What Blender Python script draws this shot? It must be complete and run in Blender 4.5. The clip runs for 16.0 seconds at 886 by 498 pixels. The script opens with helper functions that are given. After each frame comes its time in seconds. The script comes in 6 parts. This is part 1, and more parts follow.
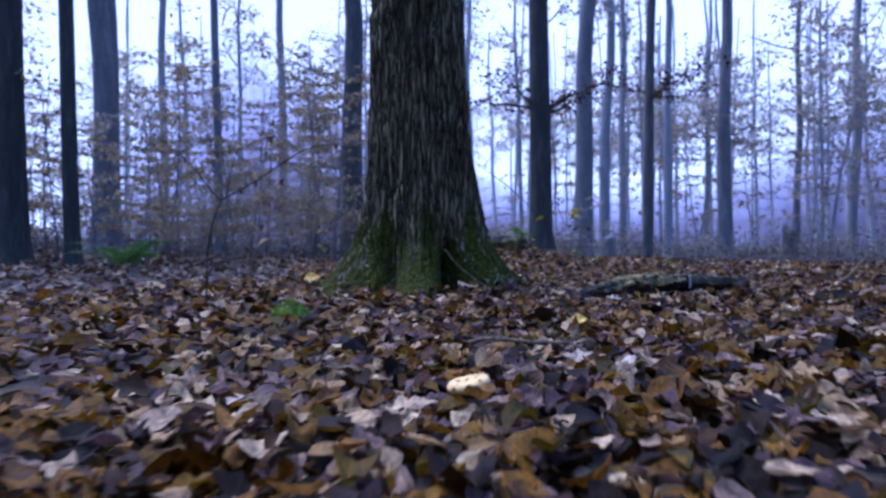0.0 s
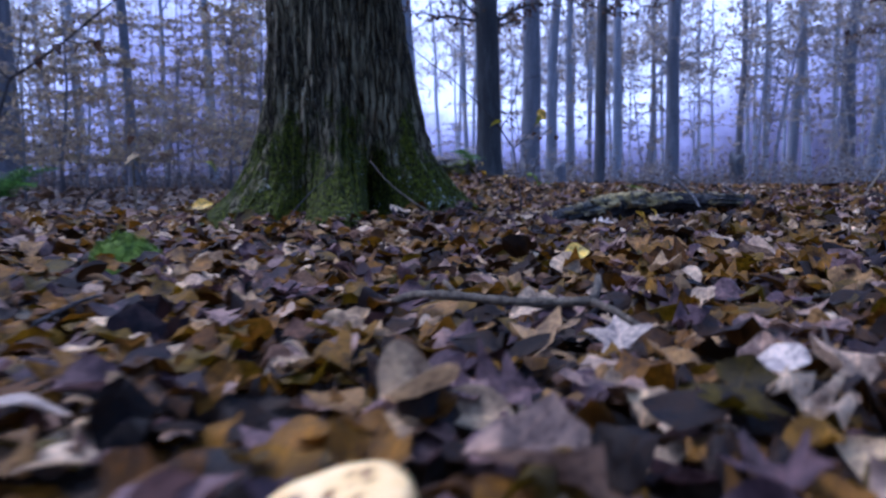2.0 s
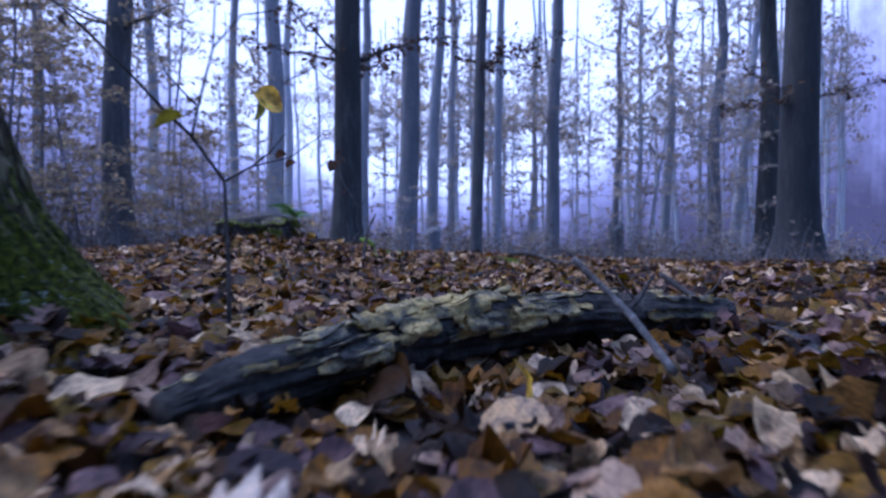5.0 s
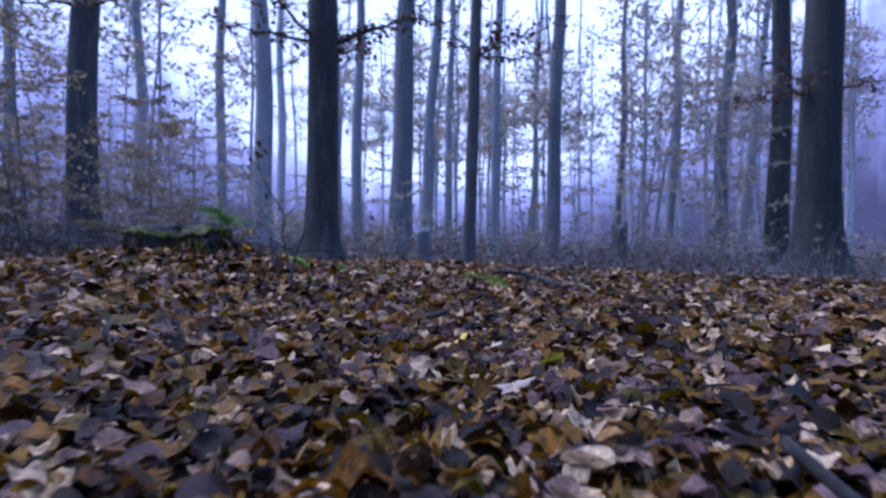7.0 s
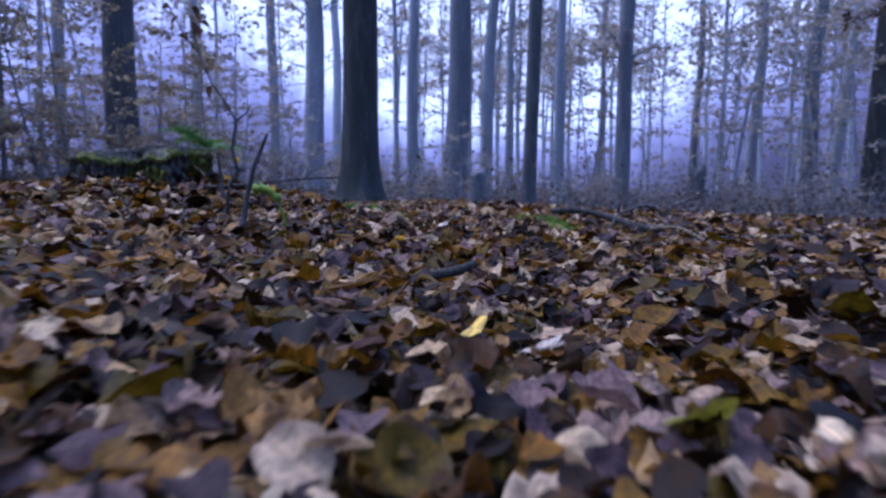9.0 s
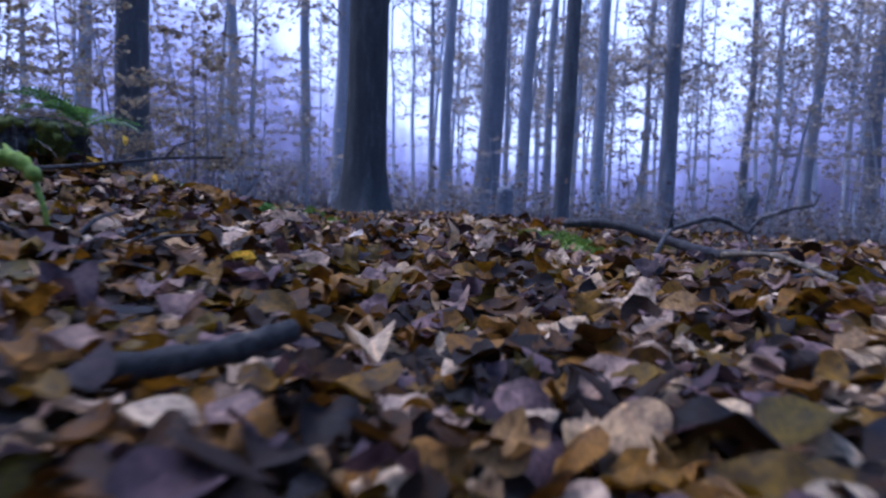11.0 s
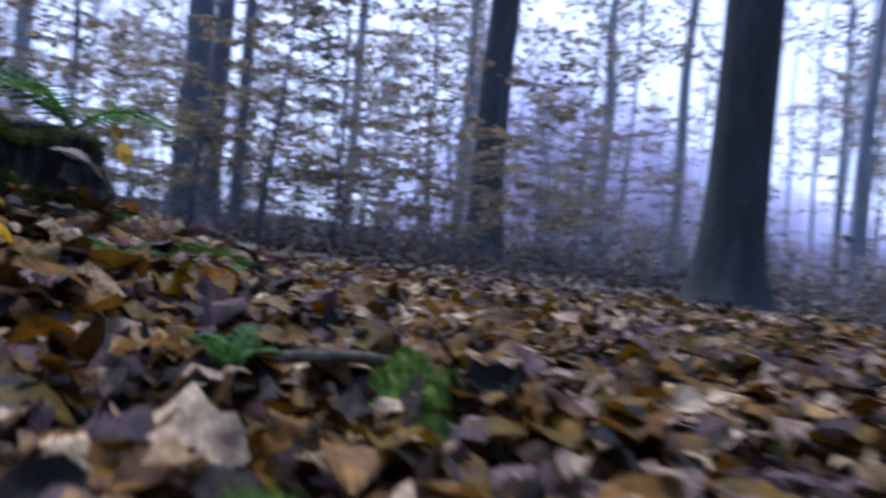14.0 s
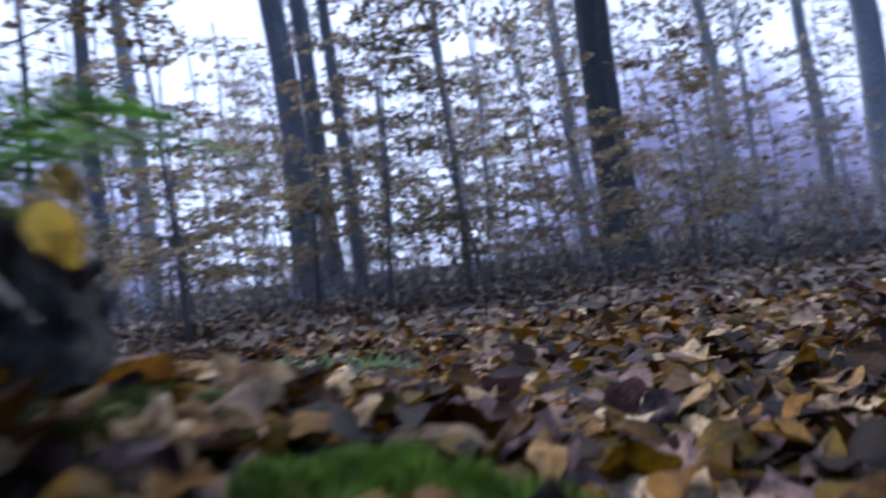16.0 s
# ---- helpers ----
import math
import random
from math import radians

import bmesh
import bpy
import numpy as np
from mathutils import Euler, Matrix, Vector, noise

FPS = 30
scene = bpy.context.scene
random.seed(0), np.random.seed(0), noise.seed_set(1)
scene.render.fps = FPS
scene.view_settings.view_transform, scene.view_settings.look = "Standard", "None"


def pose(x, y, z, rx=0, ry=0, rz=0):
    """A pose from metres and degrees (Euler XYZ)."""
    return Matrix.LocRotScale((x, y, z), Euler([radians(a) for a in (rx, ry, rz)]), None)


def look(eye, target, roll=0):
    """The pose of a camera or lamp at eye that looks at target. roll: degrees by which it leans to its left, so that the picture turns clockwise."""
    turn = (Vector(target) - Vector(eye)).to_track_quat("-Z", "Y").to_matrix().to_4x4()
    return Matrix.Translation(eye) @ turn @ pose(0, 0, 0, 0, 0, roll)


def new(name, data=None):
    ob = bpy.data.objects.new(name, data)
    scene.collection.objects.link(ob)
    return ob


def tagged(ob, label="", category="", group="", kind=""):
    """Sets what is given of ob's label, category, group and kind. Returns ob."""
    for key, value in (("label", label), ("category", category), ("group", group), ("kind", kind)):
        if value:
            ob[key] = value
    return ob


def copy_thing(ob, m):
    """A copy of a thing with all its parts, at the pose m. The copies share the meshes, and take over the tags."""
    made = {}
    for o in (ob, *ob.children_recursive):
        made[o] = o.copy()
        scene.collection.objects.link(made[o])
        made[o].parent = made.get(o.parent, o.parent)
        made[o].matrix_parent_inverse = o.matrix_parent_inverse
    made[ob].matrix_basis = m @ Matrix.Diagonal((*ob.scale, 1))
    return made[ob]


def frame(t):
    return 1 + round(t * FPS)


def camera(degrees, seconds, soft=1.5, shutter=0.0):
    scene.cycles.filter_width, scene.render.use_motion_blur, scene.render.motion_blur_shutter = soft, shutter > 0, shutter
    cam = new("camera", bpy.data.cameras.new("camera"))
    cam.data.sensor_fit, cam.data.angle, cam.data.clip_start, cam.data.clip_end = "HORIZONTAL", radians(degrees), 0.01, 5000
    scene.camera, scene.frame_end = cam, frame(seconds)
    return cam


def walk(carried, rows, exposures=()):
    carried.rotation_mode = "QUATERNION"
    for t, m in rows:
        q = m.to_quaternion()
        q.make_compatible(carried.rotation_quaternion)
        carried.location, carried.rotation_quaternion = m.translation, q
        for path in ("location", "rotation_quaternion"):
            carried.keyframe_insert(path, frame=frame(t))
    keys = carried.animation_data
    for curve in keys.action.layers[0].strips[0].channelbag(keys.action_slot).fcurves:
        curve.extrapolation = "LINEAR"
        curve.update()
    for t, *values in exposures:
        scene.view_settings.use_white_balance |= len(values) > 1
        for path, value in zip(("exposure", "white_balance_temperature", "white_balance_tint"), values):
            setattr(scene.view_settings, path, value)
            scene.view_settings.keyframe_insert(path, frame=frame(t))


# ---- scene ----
cam = camera(68.0, 16.0, soft=2.4, shutter=0.5)
cam.data.dof.use_dof = True
cam.data.dof.focus_distance, cam.data.dof.aperture_fstop = 1.40, 5.2
# seconds, then x y z and yaw pitch roll
PATH = [
    (0.0, (-0.000, 0.327, 0.294, 0.00, -0.79, 0.76)),
    (0.5, (0.021, 0.584, 0.297, -0.36, -0.30, -1.03)),
    (1.0, (0.004, 0.814, 0.246, -3.33, -3.43, 0.54)),
    (1.5, (0.003, 0.993, 0.210, -3.65, -6.09, 1.55)),
    (2.0, (0.069, 1.159, 0.197, -4.80, -6.59, 1.45)),
    (2.5, (0.163, 1.343, 0.189, -4.68, -6.52, 0.85)),
    (3.0, (0.255, 1.563, 0.177, -5.76, -6.65, 0.57)),
    (3.5, (0.363, 1.821, 0.159, -10.92, -6.80, 0.33)),
    (4.0, (0.476, 2.110, 0.189, -13.06, -5.51, -0.26)),
    (4.5, (0.610, 2.428, 0.211, -14.01, -2.65, -0.97)),
    (5.0, (0.735, 2.735, 0.194, -14.48, -1.16, -0.27)),
    (7.5, (1.235, 3.824, 0.316, -14.11, -1.82, -0.93)),
    (8.0, (1.302, 4.055, 0.258, -10.46, -2.94, -0.39)),
    (8.5, (1.403, 4.262, 0.203, -9.94, -5.63, -0.99)),
    (9.0, (1.490, 4.524, 0.198, -8.93, -6.10, -0.39)),
    (11.5, (1.949, 5.708, 0.091, -3.68, -3.59, -2.70)),
    (12.0, (2.002, 6.008, 0.074, -0.27, -3.03, -2.64)),
    (12.5, (2.023, 6.270, 0.103, 3.55, -2.88, -2.75)),
    (13.0, (2.043, 6.551, 0.133, 5.12, -2.78, -3.84)),
    (13.5, (2.060, 6.783, 0.161, 13.00, -1.62, -5.00)),
    (14.0, (1.948, 7.035, 0.187, 26.36, -0.76, -5.19)),
    (14.5, (1.797, 7.164, 0.200, 40.64, -2.17, -3.39)),
    (15.0, (1.608, 7.279, 0.208, 50.94, -0.98, -0.58)),
    (15.5, (1.466, 7.403, 0.221, 45.74, 0.20, 4.97)),
    (16.0, (1.366, 7.596, 0.230, 36.89, 2.20, 8.23)),
]
EXPOSURE = 1.02
KELVIN, TINT = 4800.0, 25.0
walk(cam, [(t, pose(x, y, z, 90 + p, r, w)) for t, (x, y, z, w, p, r) in PATH],
     exposures=[(0.0, EXPOSURE, 4650.0, 25.0), (2.5, EXPOSURE, KELVIN, TINT), (12.5, EXPOSURE, KELVIN, TINT), (14.5, EXPOSURE * 1.06, 5350.0, 14.0), (16.0, EXPOSURE * 1.0, 5450.0, 13.0)])

# ---- light: a grey dawn sky over a misty wood ----
world = bpy.data.worlds.new("sky")
scene.world = world
world.use_nodes = True
wn = world.node_tree.nodes
sky = wn.new("ShaderNodeTexSky")
sky.sky_type = 'NISHITA'
sky.sun_disc = False
sky.sun_elevation = radians(66)
sky.sun_rotation = radians(-55)
sky.air_density, sky.dust_density, sky.ozone_density = 1.6, 2.5, 4.0
wn["Background"].inputs["Strength"].default_value = 0.15
world.node_tree.links.new(sky.outputs[0], wn["Background"].inputs[0])

sun_data = bpy.data.lights.new("sun", 'SUN')
sun_data.energy, sun_data.angle, sun_data.color = 1.1, radians(22), (1.0, 0.93, 0.88)
sun = new("sun", sun_data)
sun.matrix_world = look((1 - 8.33, 5 + 5.83, 22.8), (1, 5, 0))

# ---- materials ----
def material(name):
    m = bpy.data.materials.new(name)
    m.use_nodes = True
    return m, m.node_tree.nodes, m.node_tree.links, m.node_tree.nodes["Principled BSDF"]


def ramp(nodes, stops, mode='LINEAR'):
    r = nodes.new("ShaderNodeValToRGB")
    r.color_ramp.interpolation = mode
    e = r.color_ramp.elements
    while len(e) < len(stops):
        e.new(0.5)
    for k, (p, c) in enumerate(stops):
        e[k].position, e[k].color = p, (*c, 1)
    return r


def noise_node(nodes, links, scale, detail=5, rough=0.6, stretch=None, coord="Object"):
    tc = nodes.new("ShaderNodeTexCoord")
    n = nodes.new("ShaderNodeTexNoise")
    n.inputs["Scale"].default_value, n.inputs["Detail"].default_value, n.inputs["Roughness"].default_value = scale, detail, rough
    if stretch:
        mp = nodes.new("ShaderNodeMapping")
        mp.inputs["Scale"].default_value = stretch
        links.new(tc.outputs[coord], mp.inputs[0])
        links.new(mp.outputs[0], n.inputs["Vector"])
    else:
        links.new(tc.outputs[coord], n.inputs["Vector"])
    return n


def bump(nodes, links, height, bsdf, strength, distance):
    b = nodes.new("ShaderNodeBump")
    b.inputs["Strength"].default_value, b.inputs["Distance"].default_value = strength, distance
    links.new(height, b.inputs["Height"])
    links.new(b.outputs[0], bsdf.inputs["Normal"])
    return b


def mix(nodes, links, fac, a, b, kind='MIX'):
    m = nodes.new("ShaderNodeMix")
    m.data_type, m.blend_type = 'RGBA', kind
    for sock, v in ((m.inputs[0], fac), (m.inputs[6], a), (m.inputs[7], b)):
        if isinstance(v, (int, float)):
            sock.default_value = v
        elif isinstance(v, tuple):
            sock.default_value = (*v, 1)
        else:
            links.new(v, sock)
    return m.outputs[2]


LEAF_STOPS = [(0.0, (0.006, 0.003, 0.001)), (0.18, (0.024, 0.010, 0.002)), (0.30, (0.080, 0.032, 0.002)), (0.38, (0.175, 0.078, 0.004)),
              (0.46, (0.130, 0.072, 0.002)), (0.53, (0.062, 0.043, 0.001)), (0.59, (0.19, 0.086, 0.008)), (0.65, (0.27, 0.155, 0.055)),
              (0.71, (0.45, 0.31, 0.17)), (0.755, (0.60, 0.45, 0.29)), (0.80, (0.31, 0.205, 0.14)), (0.88, (0.175, 0.105, 0.098)), (0.94, (0.080, 0.046, 0.050)), (1.0, (0.022, 0.012, 0.012))]


def leaf_material(name, stops, per_object=False, thin=0.24, rough=0.42, veins=False, sheen=0.38, unit=False):
    m, n, l, b = material(name)

    def math_node(op, x, y=None, z=None):
        q = n.new("ShaderNodeMath")
        q.operation = op
        for sock, v in zip(q.inputs, (x, y, z)):
            if v is None:
                continue
            if isinstance(v, (int, float)):
                sock.default_value = v
            else:
                l.new(v, sock)
        return q.outputs[0]
    src = n.new("ShaderNodeObjectInfo" if per_object else "ShaderNodeNewGeometry").outputs["Random" if per_object else "Random Per Island"]
    r = ramp(n, stops)
    l.new(src, r.inputs[0])
    blot = noise_node(n, l, 38 if not unit else 2.2, 4)
    br = ramp(n, [(0.34, (0.30, 0.27, 0.26)), (0.46, (0.8, 0.78, 0.76)), (0.56, (1.1, 1.08, 1.0)), (0.72, (1.5, 1.42, 1.25))])
    l.new(blot.outputs["Fac"], br.inputs[0])
    col = mix(n, l, 1.0, r.outputs[0], br.outputs[0], 'MULTIPLY')
    spot = noise_node(n, l, 150 if not unit else 9, 4, 0.7)
    sp = ramp(n, [(0.36, (0.45, 0.43, 0.42)), (0.5, (0.95, 0.95, 0.95)), (0.68, (1.3, 1.27, 1.2))])
    l.new(spot.outputs["Fac"], sp.inputs[0])
    col = mix(n, l, 0.8, col, mix(n, l, 1.0, col, sp.outputs[0], 'MULTIPLY'))
    fine = noise_node(n, l, 260 if not unit else 15, 3)
    height = fine.outputs["Fac"]
    if veins:
        # a midrib and slanting side veins, by the place on the blade
        uv = n.new("ShaderNodeUVMap")
        sep = n.new("ShaderNodeSeparateXYZ")
        l.new(uv.outputs[0], sep.inputs[0])
        across = math_node('ABSOLUTE', sep.outputs["Y"])
        rib = n.new("ShaderNodeMapRange")
        rib.inputs["From Min"].default_value, rib.inputs["From Max"].default_value = 0.012, 0.030
        rib.inputs["To Min"].default_value, rib.inputs["To Max"].default_value = 1.0, 0.0
        l.new(across, rib.inputs["Value"])
        wave = math_node('FRACT', math_node('MULTIPLY', math_node('MULTIPLY_ADD', across, -0.75, sep.outputs["X"]), 9.0))
        side = n.new("ShaderNodeMapRange")
        side.inputs["From Min"].default_value, side.inputs["From Max"].default_value = 0.02, 0.13
        side.inputs["To Min"].default_value, side.inputs["To Max"].default_value = 0.75, 0.0
        l.new(math_node('ABSOLUTE', math_node('SUBTRACT', wave, 0.5)), side.inputs["Value"])
        vein = math_node('MAXIMUM', rib.outputs[0], side.outputs[0])
        col = mix(n, l, math_node('MULTIPLY', vein, 0.55), col, mix(n, l, 1.0, col, (1.75, 1.6, 1.45), 'MULTIPLY'))
        height = math_node('MULTIPLY_ADD', vein, 0.9, height)
    l.new(col, b.inputs["Base Color"])
    rr = n.new("ShaderNodeMapRange")
    rr.inputs["To Min"].default_value, rr.inputs["To Max"].default_value = rough - 0.12, rough + 0.25
    l.new(blot.outputs["Fac"], rr.inputs["Value"])
    l.new(rr.outputs[0], b.inputs["Roughness"])
    b.inputs["Specular IOR Level"].default_value = sheen
    bump(n, l, height, b, 0.4, 0.002)
    if thin:
        t = n.new("ShaderNodeBsdfTranslucent")
        l.new(col, t.inputs[0])
        ms = n.new("ShaderNodeMixShader")
        ms.inputs[0].default_value = thin
        l.new(b.outputs[0], ms.inputs[1])
        l.new(t.outputs[0], ms.inputs[2])
        l.new(ms.outputs[0], n["Material Output"].inputs[0])
    return m


def bark_material(name, dark, light, moss=None, moss_top=0.0, scale=1.0, rough=0.85, cover=-0.12, streak=0.0, patchy=1.0):
    m, n, l, b = material(name)
    long = noise_node(n, l, 14 * scale, 6, 0.65, (1, 1, 0.16))
    fine = noise_node(n, l, 75 * scale, 5, 0.7, (1, 1, 0.5))
    r = ramp(n, [(0.34, dark), (0.52, tuple(0.75 * a + 0.25 * c for a, c in zip(dark, light))), (0.68, light)])
    l.new(long.outputs["Fac"], r.inputs[0])
    fr = ramp(n, [(0.3, (0.55, 0.55, 0.55)), (0.7, (1.2, 1.2, 1.2))])
    l.new(fine.outputs["Fac"], fr.inputs[0])
    col = mix(n, l, 1.0, r.outputs[0], fr.outputs[0], 'MULTIPLY')
    if streak:
        st = noise_node(n, l, 30 * scale, 4, 0.75, (1, 1, 0.10))
        sr = ramp(n, [(0.42, (0.16, 0.16, 0.15)), (0.50, (0.75, 0.75, 0.74)), (0.56, (1.8, 1.78, 1.7)), (0.63, (2.3, 2.25, 2.15))])
        l.new(st.outputs["Fac"], sr.inputs[0])
        col = mix(n, l, streak, col, mix(n, l, 1.0, col, sr.outputs[0], 'MULTIPLY'))
    if moss:
        tc = n.new("ShaderNodeTexCoord")
        sep = n.new("ShaderNodeSeparateXYZ")
        l.new(tc.outputs["Object"], sep.inputs[0])
        patch = noise_node(n, l, 5.0, 9, 0.78)
        a = n.new("ShaderNodeMath")
        a.operation = 'MULTIPLY_ADD'
        l.new(sep.outputs["Z"], a.inputs[0])
        a.inputs[1].default_value = -1.0 / moss_top
        wide = n.new("ShaderNodeMapRange")
        wide.inputs["From Min"].default_value, wide.inputs["From Max"].default_value = 0.5 - 0.5 / patchy, 0.5 + 0.5 / patchy
        wide.clamp = False
        l.new(patch.outputs["Fac"], wide.inputs["Value"])
        l.new(wide.outputs[0], a.inputs[2])
        a2 = n.new("ShaderNodeMapRange")
        a2.inputs["From Min"].default_value, a2.inputs["From Max"].default_value = cover, cover + 0.26
        l.new(a.outputs[0], a2.inputs["Value"])
        mr = ramp(n, [(0.40, tuple(0.22 * c for c in moss)), (0.62, moss)])
        tuft = noise_node(n, l, 42, 6, 0.75)
        l.new(tuft.outputs["Fac"], mr.inputs[0])
        col = mix(n, l, a2.outputs[0], col, mr.outputs[0])
    if streak:
        lich = noise_node(n, l, 62, 4, 0.7)
        where = noise_node(n, l, 3.4, 3, 0.6)
        lm = n.new("ShaderNodeMath")
        lm.operation = 'MULTIPLY_ADD'
        l.new(where.outputs["Fac"], lm.inputs[0])
        lm.inputs[1].default_value = 0.8
        l.new(lich.outputs["Fac"], lm.inputs[2])
        lf = n.new("ShaderNodeMapRange")
        lf.inputs["From Min"].default_value, lf.inputs["From Max"].default_value = 1.08, 1.17
        l.new(lm.outputs[0], lf.inputs["Value"])
        col = mix(n, l, lf.outputs[0], col, (0.34, 0.36, 0.29))
    l.new(col, b.inputs["Base Color"])
    b.inputs["Roughness"].default_value = rough
    h = n.new("ShaderNodeMath")
    h.operation = 'ADD'
    l.new(long.outputs["Fac"], h.inputs[0])
    l.new(fine.outputs["Fac"], h.inputs[1])
    if streak:
        h2 = n.new("ShaderNodeMath")
        h2.operation = 'MULTIPLY_ADD'
        l.new(st.outputs["Fac"], h2.inputs[0])
        h2.inputs[1].default_value = 2.5
        l.new(h.outputs[0], h2.inputs[2])
        h = h2
    bump(n, l, h.outputs[0], b, 0.9, 0.022 if streak else 0.015)
    return m


def oak_bark_material(name):
    """Coarse plated bark, grey on the ridges, with moss that thins out up the trunk and pale lichen flecks."""
    m, n, l, b = material(name)
    tc = n.new("ShaderNodeTexCoord")
    plate = n.new("ShaderNodeTexVoronoi")
    plate.feature = 'DISTANCE_TO_EDGE'
    plate.inputs["Scale"].default_value = 34.0
    warp = noise_node(n, l, 9, 4, 0.6)
    mp = n.new("ShaderNodeMapping")
    mp.inputs["Scale"].default_value = (1, 1, 0.13)
    l.new(mix(n, l, 0.05, tc.outputs["Object"], warp.outputs["Color"], 'ADD'), mp.inputs[0])
    l.new(mp.outputs[0], plate.inputs["Vector"])
    grain, fine, tone = noise_node(n, l, 55, 6, 0.7, (1, 1, 0.14)), noise_node(n, l, 190, 4, 0.7, (1, 1, 0.6)), noise_node(n, l, 4.5, 4, 0.65, (1, 1, 0.4))
    crack = ramp(n, [(0.0, (0.022, 0.018, 0.009)), (0.06, (0.080, 0.066, 0.034)), (0.20, (0.200, 0.168, 0.092)), (0.40, (0.29, 0.248, 0.145))])
    l.new(plate.outputs["Distance"], crack.inputs[0])
    gr = ramp(n, [(0.32, (0.60, 0.59, 0.58)), (0.5, (0.95, 0.94, 0.92)), (0.66, (1.18, 1.17, 1.14))])
    l.new(grain.outputs["Fac"], gr.inputs[0])
    col = mix(n, l, 1.0, crack.outputs[0], gr.outputs[0], 'MULTIPLY')
    tn = ramp(n, [(0.35, (0.62, 0.60, 0.58)), (0.65, (1.3, 1.28, 1.22))])
    l.new(tone.outputs["Fac"], tn.inputs[0])
    col = mix(n, l, 1.0, col, tn.outputs[0], 'MULTIPLY')
    # moss, thick round the roots
    sep = n.new("ShaderNodeSeparateXYZ")
    l.new(tc.outputs["Object"], sep.inputs[0])
    patch = noise_node(n, l, 6.5, 8, 0.72, (1, 1, 0.55))
    low = n.new("ShaderNodeMapRange")
    low.inputs["From Min"].default_value, low.inputs["From Max"].default_value = 0.05, 0.95
    low.inputs["To Min"].default_value, low.inputs["To Max"].default_value = 0.20, -0.22
    l.new(sep.outputs["Z"], low.inputs["Value"])
    add = n.new("ShaderNodeMath")
    l.new(patch.outputs["Fac"], add.inputs[0])
    l.new(low.outputs[0], add.inputs[1])
    cover = n.new("ShaderNodeMapRange")
    cover.inputs["From Min"].default_value, cover.inputs["From Max"].default_value = 0.53, 0.60
    l.new(add.outputs[0], cover.inputs["Value"])
    tuft = noise_node(n, l, 70, 6, 0.75)
    green = ramp(n, [(0.36, (0.006, 0.007, 0.0005)), (0.50, (0.045, 0.052, 0.001)), (0.64, (0.105, 0.116, 0.001)), (0.76, (0.17, 0.18, 0.004))])
    l.new(tuft.outputs["Fac"], green.inputs[0])
    col = mix(n, l, cover.outputs[0], col, green.outputs[0])
    lich, where = noise_node(n, l, 58, 4, 0.7), noise_node(n, l, 3.4, 3, 0.6)
    lm = n.new("ShaderNodeMath")
    lm.operation = 'MULTIPLY_ADD'
    l.new(where.outputs["Fac"], lm.inputs[0])
    lm.inputs[1].default_value = 0.8
    l.new(lich.outputs["Fac"], lm.inputs[2])
    lf = n.new("ShaderNodeMapRange")
    lf.inputs["From Min"].default_value, lf.inputs["From Max"].default_value = 1.10, 1.17
    l.new(lm.outputs[0], lf.inputs["Value"])
    col = mix(n, l, lf.outputs[0], col, (0.40, 0.40, 0.32))
    l.new(col, b.inputs["Base Color"])
    b.inputs["Roughness"].default_value = 0.85
    b.inputs["Specular IOR Level"].default_value = 0.2
    rise = n.new("ShaderNodeMapRange")
    rise.inputs["From Max"].default_value = 0.25
    l.new(plate.outputs["Distance"], rise.inputs["Value"])
    h1 = n.new("ShaderNodeMath")
    h1.operation = 'MULTIPLY_ADD'
    l.new(grain.outputs["Fac"], h1.inputs[0])
    h1.inputs[1].default_value = 0.8
    l.new(rise.outputs[0], h1.inputs[2])
    h2 = n.new("ShaderNodeMath")
    h2.operation = 'MULTIPLY_ADD'
    l.new(fine.outputs["Fac"], h2.inputs[0])
    h2.inputs[1].default_value = 0.4
    l.new(h1.outputs[0], h2.inputs[2])
    bump(n, l, h2.outputs[0], b, 1.0, 0.014)
    return m


def moss_material(name, dark, light):
    m, n, l, b = material(name)
    a = noise_node(n, l, 45, 6, 0.7)
    r = ramp(n, [(0.3, dark), (0.7, light)])
    l.new(a.outputs["Fac"], r.inputs[0])
    g = n.new("ShaderNodeNewGeometry")
    v = ramp(n, [(0.0, (0.55, 0.6, 0.5)), (1.0, (1.3, 1.25, 1.2))])
    l.new(g.outputs["Random Per Island"], v.inputs[0])
    l.new(mix(n, l, 1.0, r.outputs[0], v.outputs[0], 'MULTIPLY'), b.inputs["Base Color"])
    b.inputs["Roughness"].default_value = 0.8
    bump(n, l, a.outputs["Fac"], b, 0.6, 0.006)
    return m


LITTER = leaf_material("leaf_litter", LEAF_STOPS, veins=True, sheen=0.20, thin=0.27, rough=0.55)
# Litter beyond 3 m duller and greyer: distance haze put into leaf colour
HAZE_DULLED_LITTER = leaf_material("haze_dulled_leaf_litter", [(0.0, (0.020, 0.012, 0.010)), (0.3, (0.085, 0.045, 0.022)), (0.5, (0.13, 0.078, 0.035)), (0.65, (0.085, 0.060, 0.045)), (0.8, (0.25, 0.165, 0.095)), (0.9, (0.10, 0.075, 0.095)), (1.0, (0.055, 0.038, 0.045))])
HAZED_LITTER = leaf_material("hazed_leaf_litter", [(0.0, (0.050, 0.042, 0.045)), (0.4, (0.10, 0.078, 0.070)), (0.7, (0.14, 0.110, 0.10)), (1.0, (0.10, 0.085, 0.095))])
LITTER_PIECE = leaf_material("leaf_litter_piece", LEAF_STOPS, per_object=True, veins=True, sheen=0.2, rough=0.55, unit=True)
